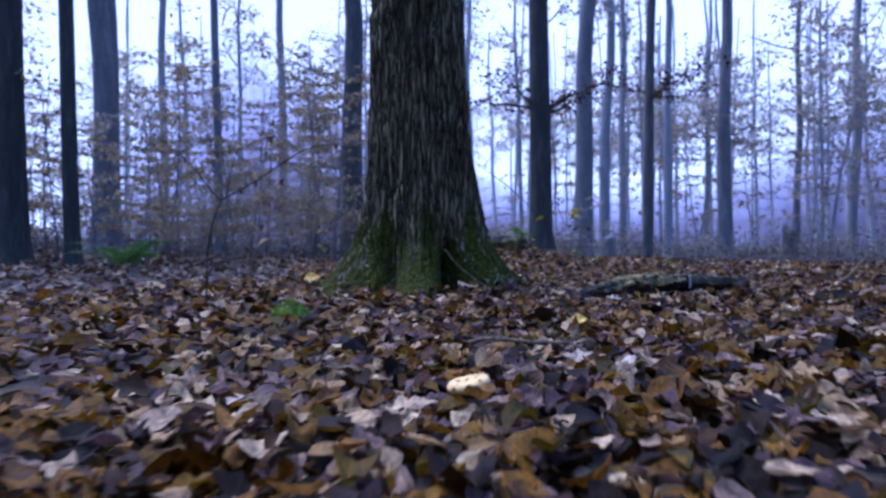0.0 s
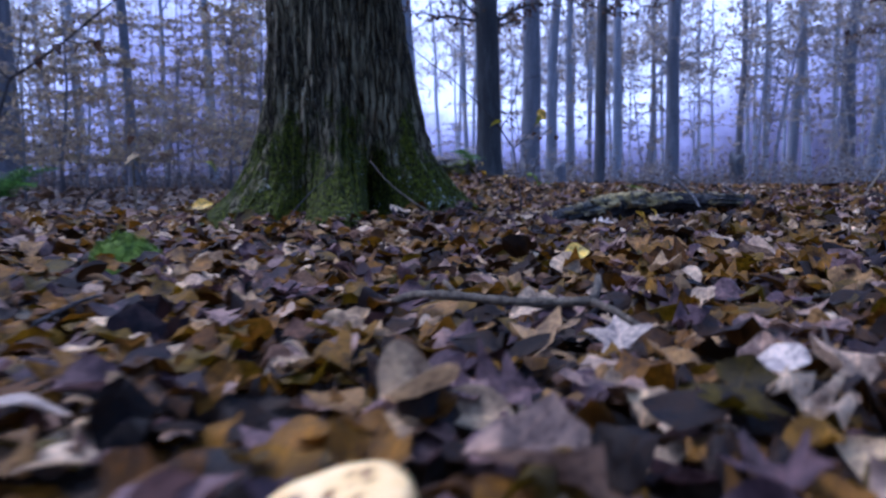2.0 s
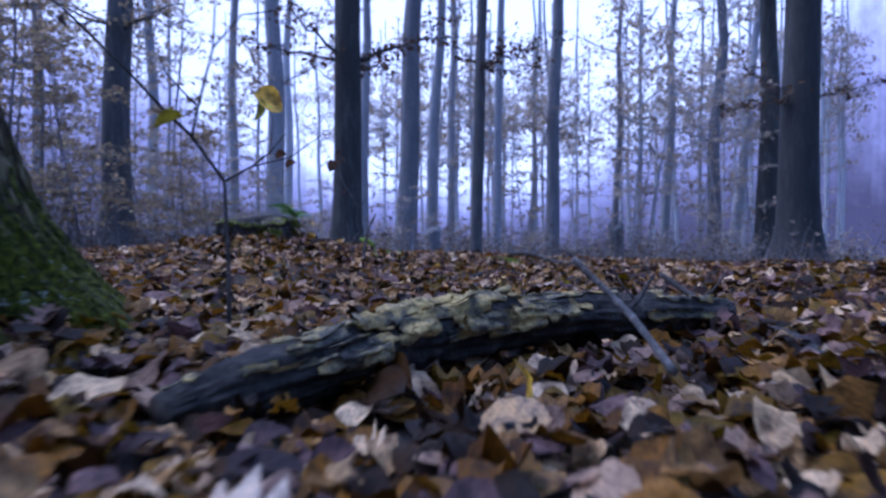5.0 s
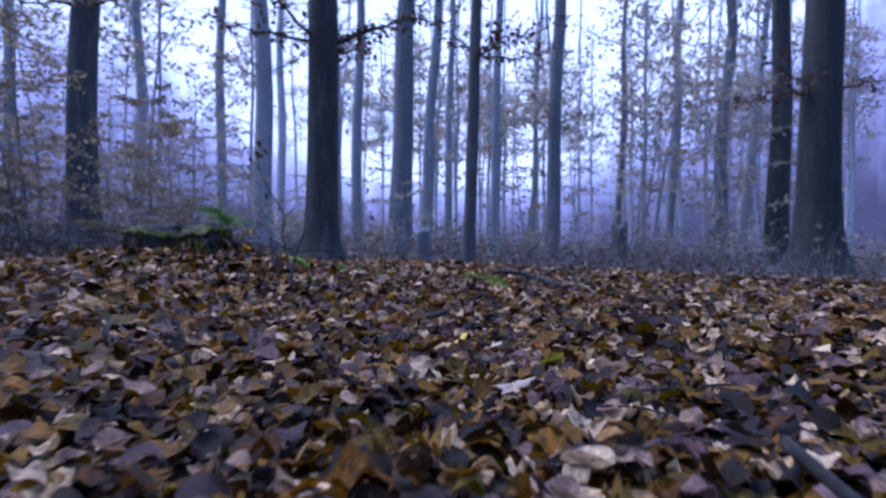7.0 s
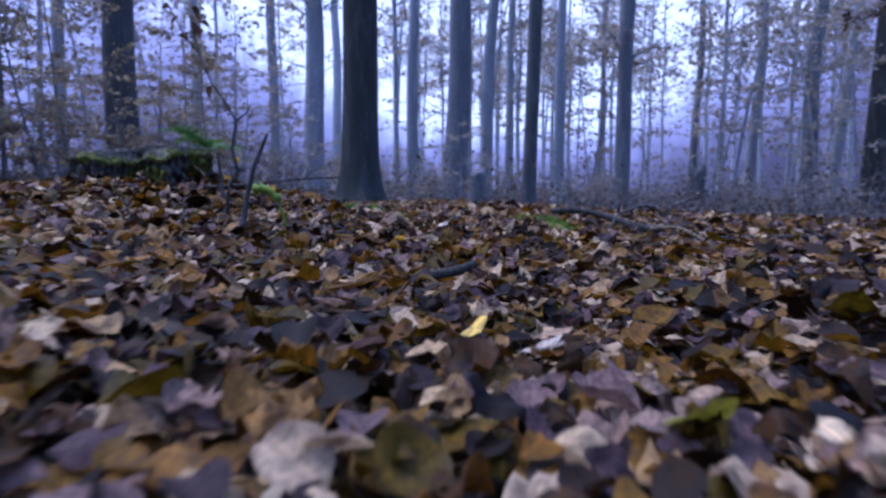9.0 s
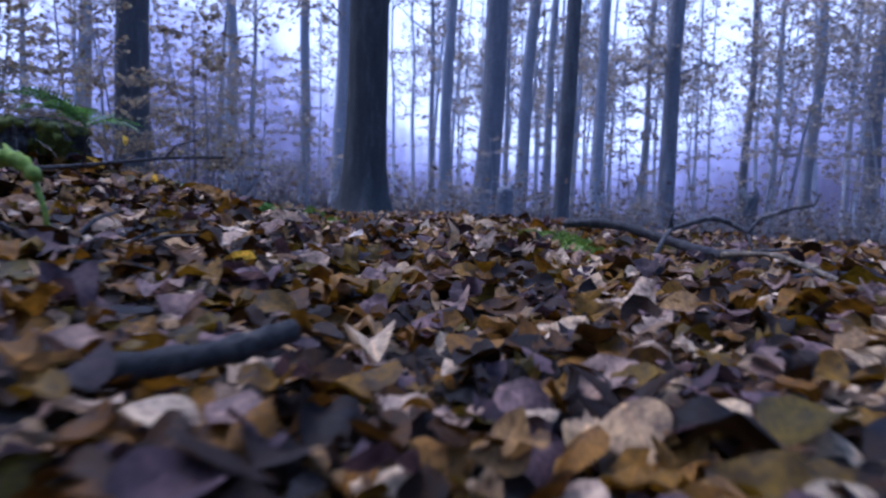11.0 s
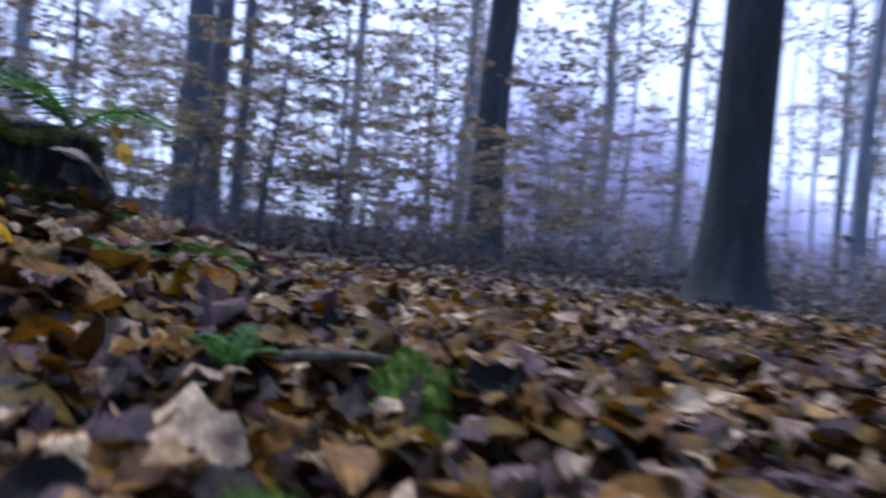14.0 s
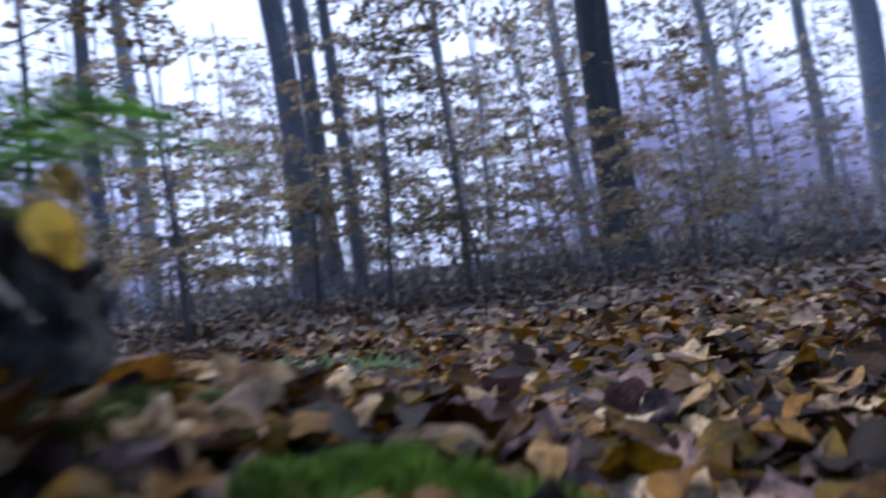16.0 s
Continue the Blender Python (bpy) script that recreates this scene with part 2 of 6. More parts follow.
PALE_LEAF = leaf_material("pale_leaf", [(0.0, (0.36, 0.275, 0.205)), (1.0, (0.50, 0.405, 0.325))], per_object=True, veins=True, sheen=0.55)
YELLOW_LEAF = leaf_material("yellow_leaf", [(0.0, (0.66, 0.41, 0.030)), (1.0, (0.74, 0.50, 0.07))], per_object=True, veins=True, sheen=0.55)
TAN_LEAF = leaf_material("tan_leaf", [(0.0, (0.30, 0.18, 0.07)), (1.0, (0.36, 0.22, 0.09))], per_object=True, veins=True, sheen=0.55)
LIME_LEAF = leaf_material("lime_leaf", [(0.0, (0.16, 0.17, 0.012)), (1.0, (0.24, 0.22, 0.02))], per_object=True, veins=True, sheen=0.55)
TWIG_LEAF = leaf_material("hanging_brown_leaf", [(0.0, (0.17, 0.130, 0.098)), (0.4, (0.27, 0.210, 0.140)), (0.7, (0.35, 0.280, 0.175)), (1.0, (0.30, 0.27, 0.16))], thin=0.6, rough=0.6)
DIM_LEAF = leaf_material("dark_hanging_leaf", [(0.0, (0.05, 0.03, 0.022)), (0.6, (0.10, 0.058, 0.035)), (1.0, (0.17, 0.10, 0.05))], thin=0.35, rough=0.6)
# Brown leaves greyed and lightened: mist haze painted into their base colour
HAZED_LEAF = leaf_material("haze_paled_brown_leaf", [(0.0, (0.31, 0.27, 0.25)), (0.5, (0.40, 0.34, 0.27)), (1.0, (0.47, 0.41, 0.32))], thin=0.45, rough=0.7)
HAZED_BRUSH_LEAF = leaf_material("haze_greyed_brush_leaf", [(0.0, (0.13, 0.112, 0.105)), (0.6, (0.18, 0.148, 0.118)), (1.0, (0.25, 0.20, 0.14))], thin=0.4, rough=0.7)
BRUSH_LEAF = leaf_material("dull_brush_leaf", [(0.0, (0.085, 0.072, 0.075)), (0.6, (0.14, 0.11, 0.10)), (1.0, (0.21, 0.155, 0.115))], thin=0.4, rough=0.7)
FERN_GREEN = leaf_material("fern_green", [(0.0, (0.040, 0.110, 0.020)), (0.6, (0.095, 0.22, 0.040)), (1.0, (0.19, 0.33, 0.085))], thin=0.45)
OAK_BARK = oak_bark_material("furrowed_mossy_bark")
DARK_BARK = bark_material("dark_wet_bark", (0.030, 0.031, 0.029), (0.085, 0.084, 0.076), scale=0.9)
MID_BARK = bark_material("damp_grey_bark", (0.070, 0.071, 0.074), (0.150, 0.148, 0.150), scale=0.8)
WET_BARK = bark_material("blackish_wet_bark", (0.018, 0.019, 0.020), (0.050, 0.050, 0.048), scale=0.8)
# Beech barks paler and bluer with distance: mist haze put into base colour
HAZED_GREY_BARK = bark_material("hazed_grey_beech_bark", (0.145, 0.145, 0.158), (0.26, 0.256, 0.27), scale=0.5)
HAZED_PALE_BARK = bark_material("hazed_pale_beech_bark", (0.29, 0.295, 0.325), (0.41, 0.41, 0.435), scale=0.4)
HAZED_FAR_BARK = bark_material("hazed_far_beech_bark", (0.46, 0.47, 0.52), (0.58, 0.58, 0.62), scale=0.3)
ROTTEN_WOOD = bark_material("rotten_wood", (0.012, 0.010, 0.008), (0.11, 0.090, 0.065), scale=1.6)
STUMP_WOOD = bark_material("stump_wood", (0.007, 0.006, 0.004), (0.27, 0.235, 0.195), scale=2.4, streak=0.6)
TWIG_BARK = bark_material("twig_bark", (0.03, 0.025, 0.022), (0.11, 0.095, 0.085), scale=3)
MUSHROOM_STEM = bark_material("mushroom_stem", (0.26, 0.19, 0.14), (0.46, 0.36, 0.28), scale=3)
GREY_TWIG = bark_material("weathered_twig", (0.05, 0.045, 0.042), (0.30, 0.27, 0.25), scale=3)
PALE_TWIG = bark_material("lichened_twig", (0.10, 0.072, 0.042), (0.44, 0.33, 0.19), scale=3)
SAPLING_BARK = bark_material("sapling_bark", (0.13, 0.127, 0.135), (0.25, 0.24, 0.245), scale=2)
MOSS = moss_material("moss", (0.016, 0.024, 0.001), (0.145, 0.155, 0.008))
BRIGHT_MOSS = moss_material("bright_moss", (0.045, 0.085, 0.005), (0.24, 0.33, 0.018))


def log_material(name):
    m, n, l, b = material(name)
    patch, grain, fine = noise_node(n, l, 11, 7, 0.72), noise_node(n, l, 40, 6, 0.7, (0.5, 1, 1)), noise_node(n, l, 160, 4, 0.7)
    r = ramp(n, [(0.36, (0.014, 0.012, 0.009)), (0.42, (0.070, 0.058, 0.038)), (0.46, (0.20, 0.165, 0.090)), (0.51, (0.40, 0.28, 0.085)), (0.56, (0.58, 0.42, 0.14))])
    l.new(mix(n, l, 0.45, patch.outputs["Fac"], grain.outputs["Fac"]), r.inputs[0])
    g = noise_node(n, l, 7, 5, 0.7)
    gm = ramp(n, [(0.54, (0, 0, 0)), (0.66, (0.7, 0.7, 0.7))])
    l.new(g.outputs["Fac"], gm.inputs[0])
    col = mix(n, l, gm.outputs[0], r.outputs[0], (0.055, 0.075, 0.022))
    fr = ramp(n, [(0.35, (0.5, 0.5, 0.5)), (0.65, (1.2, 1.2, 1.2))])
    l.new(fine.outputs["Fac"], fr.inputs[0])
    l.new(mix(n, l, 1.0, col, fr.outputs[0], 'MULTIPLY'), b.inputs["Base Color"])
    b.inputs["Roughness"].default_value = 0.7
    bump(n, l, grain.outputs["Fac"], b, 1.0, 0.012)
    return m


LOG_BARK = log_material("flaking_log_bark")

# ---- ground ----
def smooth(a, b, v):
    t = np.clip((v - a) / (b - a), 0, 1)
    return t * t * (3 - 2 * t)


def bell(x, y, cx, cy, sx, sy):
    return np.exp(-((x - cx) / sx) ** 2 - ((y - cy) / sy) ** 2)


def gz(x, y):
    """Height of the soil at x, y (arrays or numbers)."""
    x, y = np.asarray(x, float), np.asarray(y, float)
    far = smooth(3.0, 9.0, np.hypot(x - 1.2, y - 5.0))
    z = -0.028 * (x - 1.0) * far
    z = z + 0.18 * bell(x, y, 0.76, 7.64, 0.62, 0.56) + 0.05 * bell(x, y, -0.3, 7.6, 1.2, 1.0)
    z = z + 0.05 * bell(x, y, -0.1, 4.1, 0.75, 0.75)
    z = z - 0.050 * bell(x, y, 1.20, 7.88, 0.28, 0.28) + 0.035 * bell(x, y, 1.20, 6.60, 0.30, 0.25)
    z = z - 0.075 * bell(x, y, 2.0, 5.85, 0.45, 0.75) - 0.050 * bell(x, y, 1.00, 7.45, 0.13, 0.13)
    z = z + 0.02 * np.sin(1.3 * x + 0.7) * np.sin(1.1 * y + 0.4) + 0.009 * np.sin(4.1 * x + 1.9 * y) + 0.007 * np.sin(5.3 * y - 2.7 * x + 1.0)
    z = z + 0.25 * far * np.sin(0.11 * x + 1.0) * np.sin(0.09 * y + 2.2) * smooth(10, 30, np.hypot(x, y - 5))
    z = z - 0.13 * smooth(8.5, 14.0, y) - 0.05 * smooth(5.5, 8.0, y) * smooth(2.2, 3.6, x)
    return z - 0.02


def mesh_part(name, verts, faces, mat, parent=None, label="", smooth_shade=True):
    me = bpy.data.meshes.new(name)
    me.from_pydata([tuple(map(float, v)) for v in verts], [], faces)
    me.materials.append(mat)
    if smooth_shade:
        me.polygons.foreach_set("use_smooth", [True] * len(me.polygons))
    me.update()
    ob = new(name, me)
    if parent is not None:
        ob.parent = parent
    if label:
        ob["label"] = label
    return ob


def axis_steps(lo, hi, step, reach):
    """Even steps from lo to hi, then growing ones out to reach on both sides."""
    mid = list(np.arange(lo, hi + step / 2, step))
    out, s, v = [], step, hi
    while v < reach:
        s *= 1.22
        v += s
        out.append(v)
    low, s, v = [], step, lo
    while v > -reach:
        s *= 1.22
        v -= s
        low.append(v)
    return np.array(low[::-1] + mid + out)


soil, sn, sl, sb = material("forest_soil")
s1, s2 = noise_node(sn, sl, 9, 6, 0.7), noise_node(sn, sl, 55, 5, 0.7)
sr = ramp(sn, [(0.3, (0.020, 0.014, 0.010)), (0.5, (0.05, 0.034, 0.022)), (0.62, (0.085, 0.055, 0.033)), (0.75, (0.13, 0.09, 0.06))])
sl.new(mix(sn, sl, 0.5, s1.outputs["Fac"], s2.outputs["Fac"]), sr.inputs[0])
sl.new(sr.outputs[0], sb.inputs["Base Color"])
sb.inputs["Roughness"].default_value = 0.9
bump(sn, sl, s2.outputs["Fac"], sb, 0.9, 0.02)

gx, gy = axis_steps(-3.0, 5.0, 0.06, 140), axis_steps(-0.5, 11.0, 0.06, 140)
X, Y = np.meshgrid(gx, gy, indexing="ij")
GV = np.stack([X, Y, gz(X, Y)], -1).reshape(-1, 3)
ny = len(gy)
ii, jj = np.meshgrid(np.arange(len(gx) - 1), np.arange(ny - 1), indexing="ij")
a = (ii * ny + jj).ravel()
GF = np.stack([a, a + ny, a + ny + 1, a + 1], 1)
ground = mesh_part("ground", GV, GF.tolist(), soil)
tagged(ground, "dark brown forest soil under fallen leaves", "ground", kind="structure")

# ---- backdrop: the far wood lost in mist, painted as a glowing cylinder ----
bd, bn, bl = material("misty_distance")[:3]
tc = bn.new("ShaderNodeTexCoord")
sep = bn.new("ShaderNodeSeparateXYZ")
bl.new(tc.outputs["Object"], sep.inputs[0])
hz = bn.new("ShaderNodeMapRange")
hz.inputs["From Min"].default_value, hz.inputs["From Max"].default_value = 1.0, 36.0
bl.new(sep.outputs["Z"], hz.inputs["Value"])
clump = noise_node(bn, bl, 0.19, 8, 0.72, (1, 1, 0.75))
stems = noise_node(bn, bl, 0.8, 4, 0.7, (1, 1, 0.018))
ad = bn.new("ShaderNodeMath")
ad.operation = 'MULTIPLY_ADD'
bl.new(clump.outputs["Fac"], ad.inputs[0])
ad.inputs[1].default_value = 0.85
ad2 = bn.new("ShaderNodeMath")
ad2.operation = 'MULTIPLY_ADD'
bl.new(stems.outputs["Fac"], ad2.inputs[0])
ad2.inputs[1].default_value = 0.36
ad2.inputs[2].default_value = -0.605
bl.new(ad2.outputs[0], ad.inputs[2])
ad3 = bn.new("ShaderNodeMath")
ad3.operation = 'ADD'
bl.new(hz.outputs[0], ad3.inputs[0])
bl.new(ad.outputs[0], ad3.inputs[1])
# bright sky glow painted as two lobes at set bearings, not at the sun
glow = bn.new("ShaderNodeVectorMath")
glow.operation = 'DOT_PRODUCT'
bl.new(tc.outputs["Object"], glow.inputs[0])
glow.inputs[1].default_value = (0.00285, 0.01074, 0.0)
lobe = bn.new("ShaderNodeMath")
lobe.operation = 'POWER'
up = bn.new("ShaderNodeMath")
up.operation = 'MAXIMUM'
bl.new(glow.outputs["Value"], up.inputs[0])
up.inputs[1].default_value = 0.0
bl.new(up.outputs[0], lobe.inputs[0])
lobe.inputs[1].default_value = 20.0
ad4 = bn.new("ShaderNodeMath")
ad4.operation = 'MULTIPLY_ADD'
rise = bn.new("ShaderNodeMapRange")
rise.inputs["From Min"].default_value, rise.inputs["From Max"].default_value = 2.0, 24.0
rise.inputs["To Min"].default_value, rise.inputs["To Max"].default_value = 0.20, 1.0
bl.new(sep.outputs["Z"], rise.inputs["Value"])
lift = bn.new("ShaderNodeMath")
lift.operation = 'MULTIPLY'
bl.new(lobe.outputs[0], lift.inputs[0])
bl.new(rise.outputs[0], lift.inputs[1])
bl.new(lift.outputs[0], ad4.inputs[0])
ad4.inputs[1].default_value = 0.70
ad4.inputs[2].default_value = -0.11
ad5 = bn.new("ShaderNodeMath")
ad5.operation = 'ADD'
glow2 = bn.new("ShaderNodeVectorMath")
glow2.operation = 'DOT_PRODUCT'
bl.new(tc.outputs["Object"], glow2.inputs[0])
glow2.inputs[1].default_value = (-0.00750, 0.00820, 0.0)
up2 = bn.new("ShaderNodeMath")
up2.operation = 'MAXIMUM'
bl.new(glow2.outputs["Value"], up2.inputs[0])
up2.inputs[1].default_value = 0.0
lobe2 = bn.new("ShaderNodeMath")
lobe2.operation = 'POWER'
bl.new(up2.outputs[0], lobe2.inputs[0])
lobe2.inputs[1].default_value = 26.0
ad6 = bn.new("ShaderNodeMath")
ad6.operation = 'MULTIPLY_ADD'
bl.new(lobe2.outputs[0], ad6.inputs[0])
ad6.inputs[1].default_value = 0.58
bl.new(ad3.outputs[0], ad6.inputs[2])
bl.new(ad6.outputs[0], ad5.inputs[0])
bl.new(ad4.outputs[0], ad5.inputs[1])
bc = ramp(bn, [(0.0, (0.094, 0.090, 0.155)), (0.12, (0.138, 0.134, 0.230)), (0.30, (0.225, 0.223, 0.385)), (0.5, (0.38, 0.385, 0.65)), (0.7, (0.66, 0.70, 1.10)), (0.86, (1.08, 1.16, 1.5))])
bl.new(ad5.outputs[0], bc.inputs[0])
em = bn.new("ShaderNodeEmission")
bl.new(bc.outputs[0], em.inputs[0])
# Emission dimmed on the unseen side, to weaken light from behind the view
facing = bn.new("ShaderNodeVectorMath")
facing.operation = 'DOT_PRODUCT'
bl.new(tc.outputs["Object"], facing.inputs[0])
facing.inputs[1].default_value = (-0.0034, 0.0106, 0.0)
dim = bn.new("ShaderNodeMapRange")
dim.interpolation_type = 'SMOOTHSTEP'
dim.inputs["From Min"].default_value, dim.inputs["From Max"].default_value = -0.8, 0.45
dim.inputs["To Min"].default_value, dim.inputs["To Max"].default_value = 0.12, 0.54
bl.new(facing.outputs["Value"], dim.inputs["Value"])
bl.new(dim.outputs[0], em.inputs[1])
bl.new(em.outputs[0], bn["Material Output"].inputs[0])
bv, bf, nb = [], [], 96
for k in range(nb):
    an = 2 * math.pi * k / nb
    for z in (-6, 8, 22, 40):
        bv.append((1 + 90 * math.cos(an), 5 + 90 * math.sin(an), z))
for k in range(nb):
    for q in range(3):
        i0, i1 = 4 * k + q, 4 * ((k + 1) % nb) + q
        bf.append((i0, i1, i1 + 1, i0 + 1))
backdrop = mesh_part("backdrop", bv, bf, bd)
tagged(backdrop, "glowing backdrop painted as pale violet mist of the distant wood", "backdrop", kind="structure")

# ---- leaf outlines ----
def leaf_shape(kind, n, cols=3):
    """Flat outline of one leaf, 1 long: points (along, across), cols to a station, and its faces."""
    t = np.linspace(0, 1, n)
    if kind == "beech":
        w = 0.33 * np.sin(np.pi * t ** 0.85) ** 0.8
    elif kind == "round":
        w = 0.42 * np.sin(np.pi * t ** 0.95) ** 0.65
    elif kind == "slim":
        w = 0.22 * np.sin(np.pi * t) ** 0.9
    else:
        w = (0.12 + 0.22 * np.sin(np.pi * t ** 1.2)) * (1 + 0.55 * np.cos(np.linspace(0, 7 * np.pi, n)))
    w[0], w[-1] = 0.02, 0.03
    v = np.stack([np.stack([t, q * w], 1) for q in np.linspace(-1, 1, cols)], 1)
    f = []
    for k in range(n - 1):
        for b in range(cols * k, cols * k + cols - 1):
            f.append((b, b + cols, b + cols + 1, b + 1))
    return v.reshape(-1, 2), np.array(f)


def star_shape():
    """A maple-like leaf of five toothed lobes as a fan round its middle."""
    ring, n = [], 44
    for k in range(n):
        a = 2 * np.pi * k / n
        lobe = 1 - abs(np.sin(2.5 * a)) ** 0.75
        r = (0.22 + 0.25 * lobe) * (1 + 0.06 * np.cos(11 * a)) * (0.65 if abs(a - np.pi) < 0.5 else 1.0)
        ring.append((0.45 + r * np.cos(a), r * np.sin(a)))
    v = np.array([(0.45, 0.0)] + ring)
    f = np.array([(0, k + 1, (k + 1) % n + 1) for k in range(n)])
    return v, f

# ---- trees ----
def tube(verts, faces, pts, radii, sides=8, cap=True):
    """A swept tube along pts, added to verts and faces."""
    pts = [Vector(p) for p in pts]
    base = len(verts)
    up = Vector((0.31, 0.17, 0.93))
    for k, p in enumerate(pts):
        d = (pts[min(k + 1, len(pts) - 1)] - pts[max(k - 1, 0)]).normalized()
        u = d.cross(up)
        if u.length < 0.1:
            u = d.cross(Vector((1, 0, 0)))
        u.normalize()
        w = d.cross(u)
        for s in range(sides):
            an = 2 * math.pi * s / sides
            verts.append(p + radii[k] * (math.cos(an) * u + math.sin(an) * w))
    for k in range(len(pts) - 1):
        for s in range(sides):
            a0, a1 = base + k * sides + s, base + k * sides + (s + 1) % sides
            faces.append((a0, a1, a1 + sides, a0 + sides))
    if cap:
        faces.append(tuple(base + s for s in range(sides))[::-1])
        faces.append(tuple(base + (len(pts) - 1) * sides + s for s in range(sides)))


def wander(rng, start, direction, length, steps, wobble, rise=0.0):
    pts, d = [Vector(start)], Vector(direction).normalized()
    for _ in range(steps):
        d = (d + Vector((rng.uniform(-1, 1), rng.uniform(-1, 1), rng.uniform(-1, 1) + rise)) * wobble).normalized()
        pts.append(pts[-1] + d * (length / steps))
    return pts


def leaf_cards(rng, spots, size, droop=0.5):
    """Many small folded leaves of four triangles each, one at each spot."""
    verts, faces = [], []
    for p in spots:
        s = size * rng.uniform(0.6, 1.25)
        m = Euler((rng.gauss(0, droop), rng.gauss(0, droop), rng.uniform(0, 6.283))).to_matrix()
        b = len(verts)
        for q in ((0, 0, 0), (0.5, 0.34, 0.10), (1.05, 0, -0.06), (0.5, -0.34, 0.10), (0.5, 0, 0)):
            verts.append(Vector(p) + m @ (Vector(q) * s))
        faces += [(b, b + 4, b + 1), (b + 4, b + 2, b + 1), (b, b + 3, b + 4), (b + 3, b + 2, b + 4)]
    return verts, faces


def crown_mesh(seed, radius, height, limbs, leaves, size):
    """Limbs and leaves of a crown round the origin, as two meshes' data."""
    rng = random.Random(seed)
    lv, lf, spots = [], [], []
    for k in range(limbs):
        an, z = 2.4 * k + rng.uniform(-0.4, 0.4), height * (k / limbs) * 0.8
        ln = radius * rng.uniform(0.6, 1.0) * (1 - 0.5 * z / height)
        pts = wander(rng, (0, 0, z), (math.cos(an), math.sin(an), 0.8), ln, 6, 0.22, 0.1)
        tube(lv, lf, pts, [0.055 * (1 - q / 7.5) for q in range(7)], 5)
        for _ in range(4):
            q = rng.randint(2, 5)
            tw = wander(rng, pts[q], (rng.uniform(-1, 1), rng.uniform(-1, 1), rng.uniform(-0.2, 0.5)), ln * 0.45, 4, 0.3)
            tube(lv, lf, tw, [0.018, 0.014, 0.010, 0.007, 0.004], 4)
            for _ in range(leaves):
                c = tw[rng.randint(1, 4)]
                spots.append(c + Vector((rng.gauss(0, 0.22), rng.gauss(0, 0.22), rng.gauss(0, 0.12))))
    return (lv, lf), leaf_cards(rng, spots, size)


def bare_mesh(name, data, mat):
    me = bpy.data.meshes.new(name)
    me.from_pydata([tuple(v) for v in data[0]], [], data[1])
    me.materials.append(mat)
    me.update()
    return me


CROWN = []
for sd in range(6):
    limb_data, leaf_data = crown_mesh(40 + sd, 2.8, 6.5, 10 if sd < 3 else 8, 14 if sd < 3 else 20, 0.13 if sd < 3 else 0.2)
    # Limb and crown colours hold painted mist haze, on nearer trees too
    CROWN.append((bare_mesh("limb_wood", limb_data, HAZED_GREY_BARK if sd < 3 else HAZED_FAR_BARK), bare_mesh("crown", leaf_data, HAZED_LEAF)))


def tree(name, x, y, dia, mat, label, lean=0.0, lean_y=0.0, height=17.0, crown_at=9.0, seed=0, flare=1.6, sides=18, category="tree", group=""):
    """A tall forest tree: a bending, tapered trunk with a flared foot, limbs and a thin crown."""
    rng = random.Random(seed * 7 + 3)
    z0 = float(gz(x, y)) - 0.08
    root = new(name)
    root.location = (x, y, z0)
    verts, faces = [], []
    rings = [0, 0.05, 0.12, 0.22, 0.36, 0.6, 1.0, 1.6, 2.4, 3.4, 4.6, 6.0, 7.6, 9.4, 11.4, 13.5, height]
    ph = [rng.uniform(0, 6.28) for _ in range(4)]
    for z in rings:
        cx = lean * z + 0.05 * dia * math.sin(0.8 * z + ph[0]) * z / 2
        cy = lean_y * z + 0.05 * dia * math.sin(0.6 * z + ph[1]) * z / 2
        r = dia / 2 * (1 - 0.035 * z) if z < 14 else dia * 0.2
        r = max(r, 0.03) * (1 + (flare - 1) * math.exp(-z / (0.45 * dia + 0.05)))
        for s in range(sides):
            an = 2 * math.pi * s / sides
            lobe = 1 + 0.13 * math.exp(-z / (0.5 * dia)) * math.sin(5 * an + ph[2]) + 0.02 * math.sin(3 * an + z + ph[3])
            verts.append((cx + r * lobe * math.cos(an), cy + r * lobe * math.sin(an), z))
    for k in range(len(rings) - 1):
        for s in range(sides):
            a0, a1 = k * sides + s, k * sides + (s + 1) % sides
            faces.append((a0, a1, a1 + sides, a0 + sides))
    mesh_part("trunk", verts, faces, mat, root)
    limbs, leaves = CROWN[seed % 3 + (3 if y > 20 else 0)]
    for nm, me in (("limb_wood", limbs), ("crown", leaves)):
        ob = new(nm, me)
        ob.parent = root
        ob.location = (lean * crown_at, lean_y * crown_at, crown_at)
        ob.rotation_euler = (0, 0, rng.uniform(0, 6.28))
    tagged(root, label, category, group)
    return root


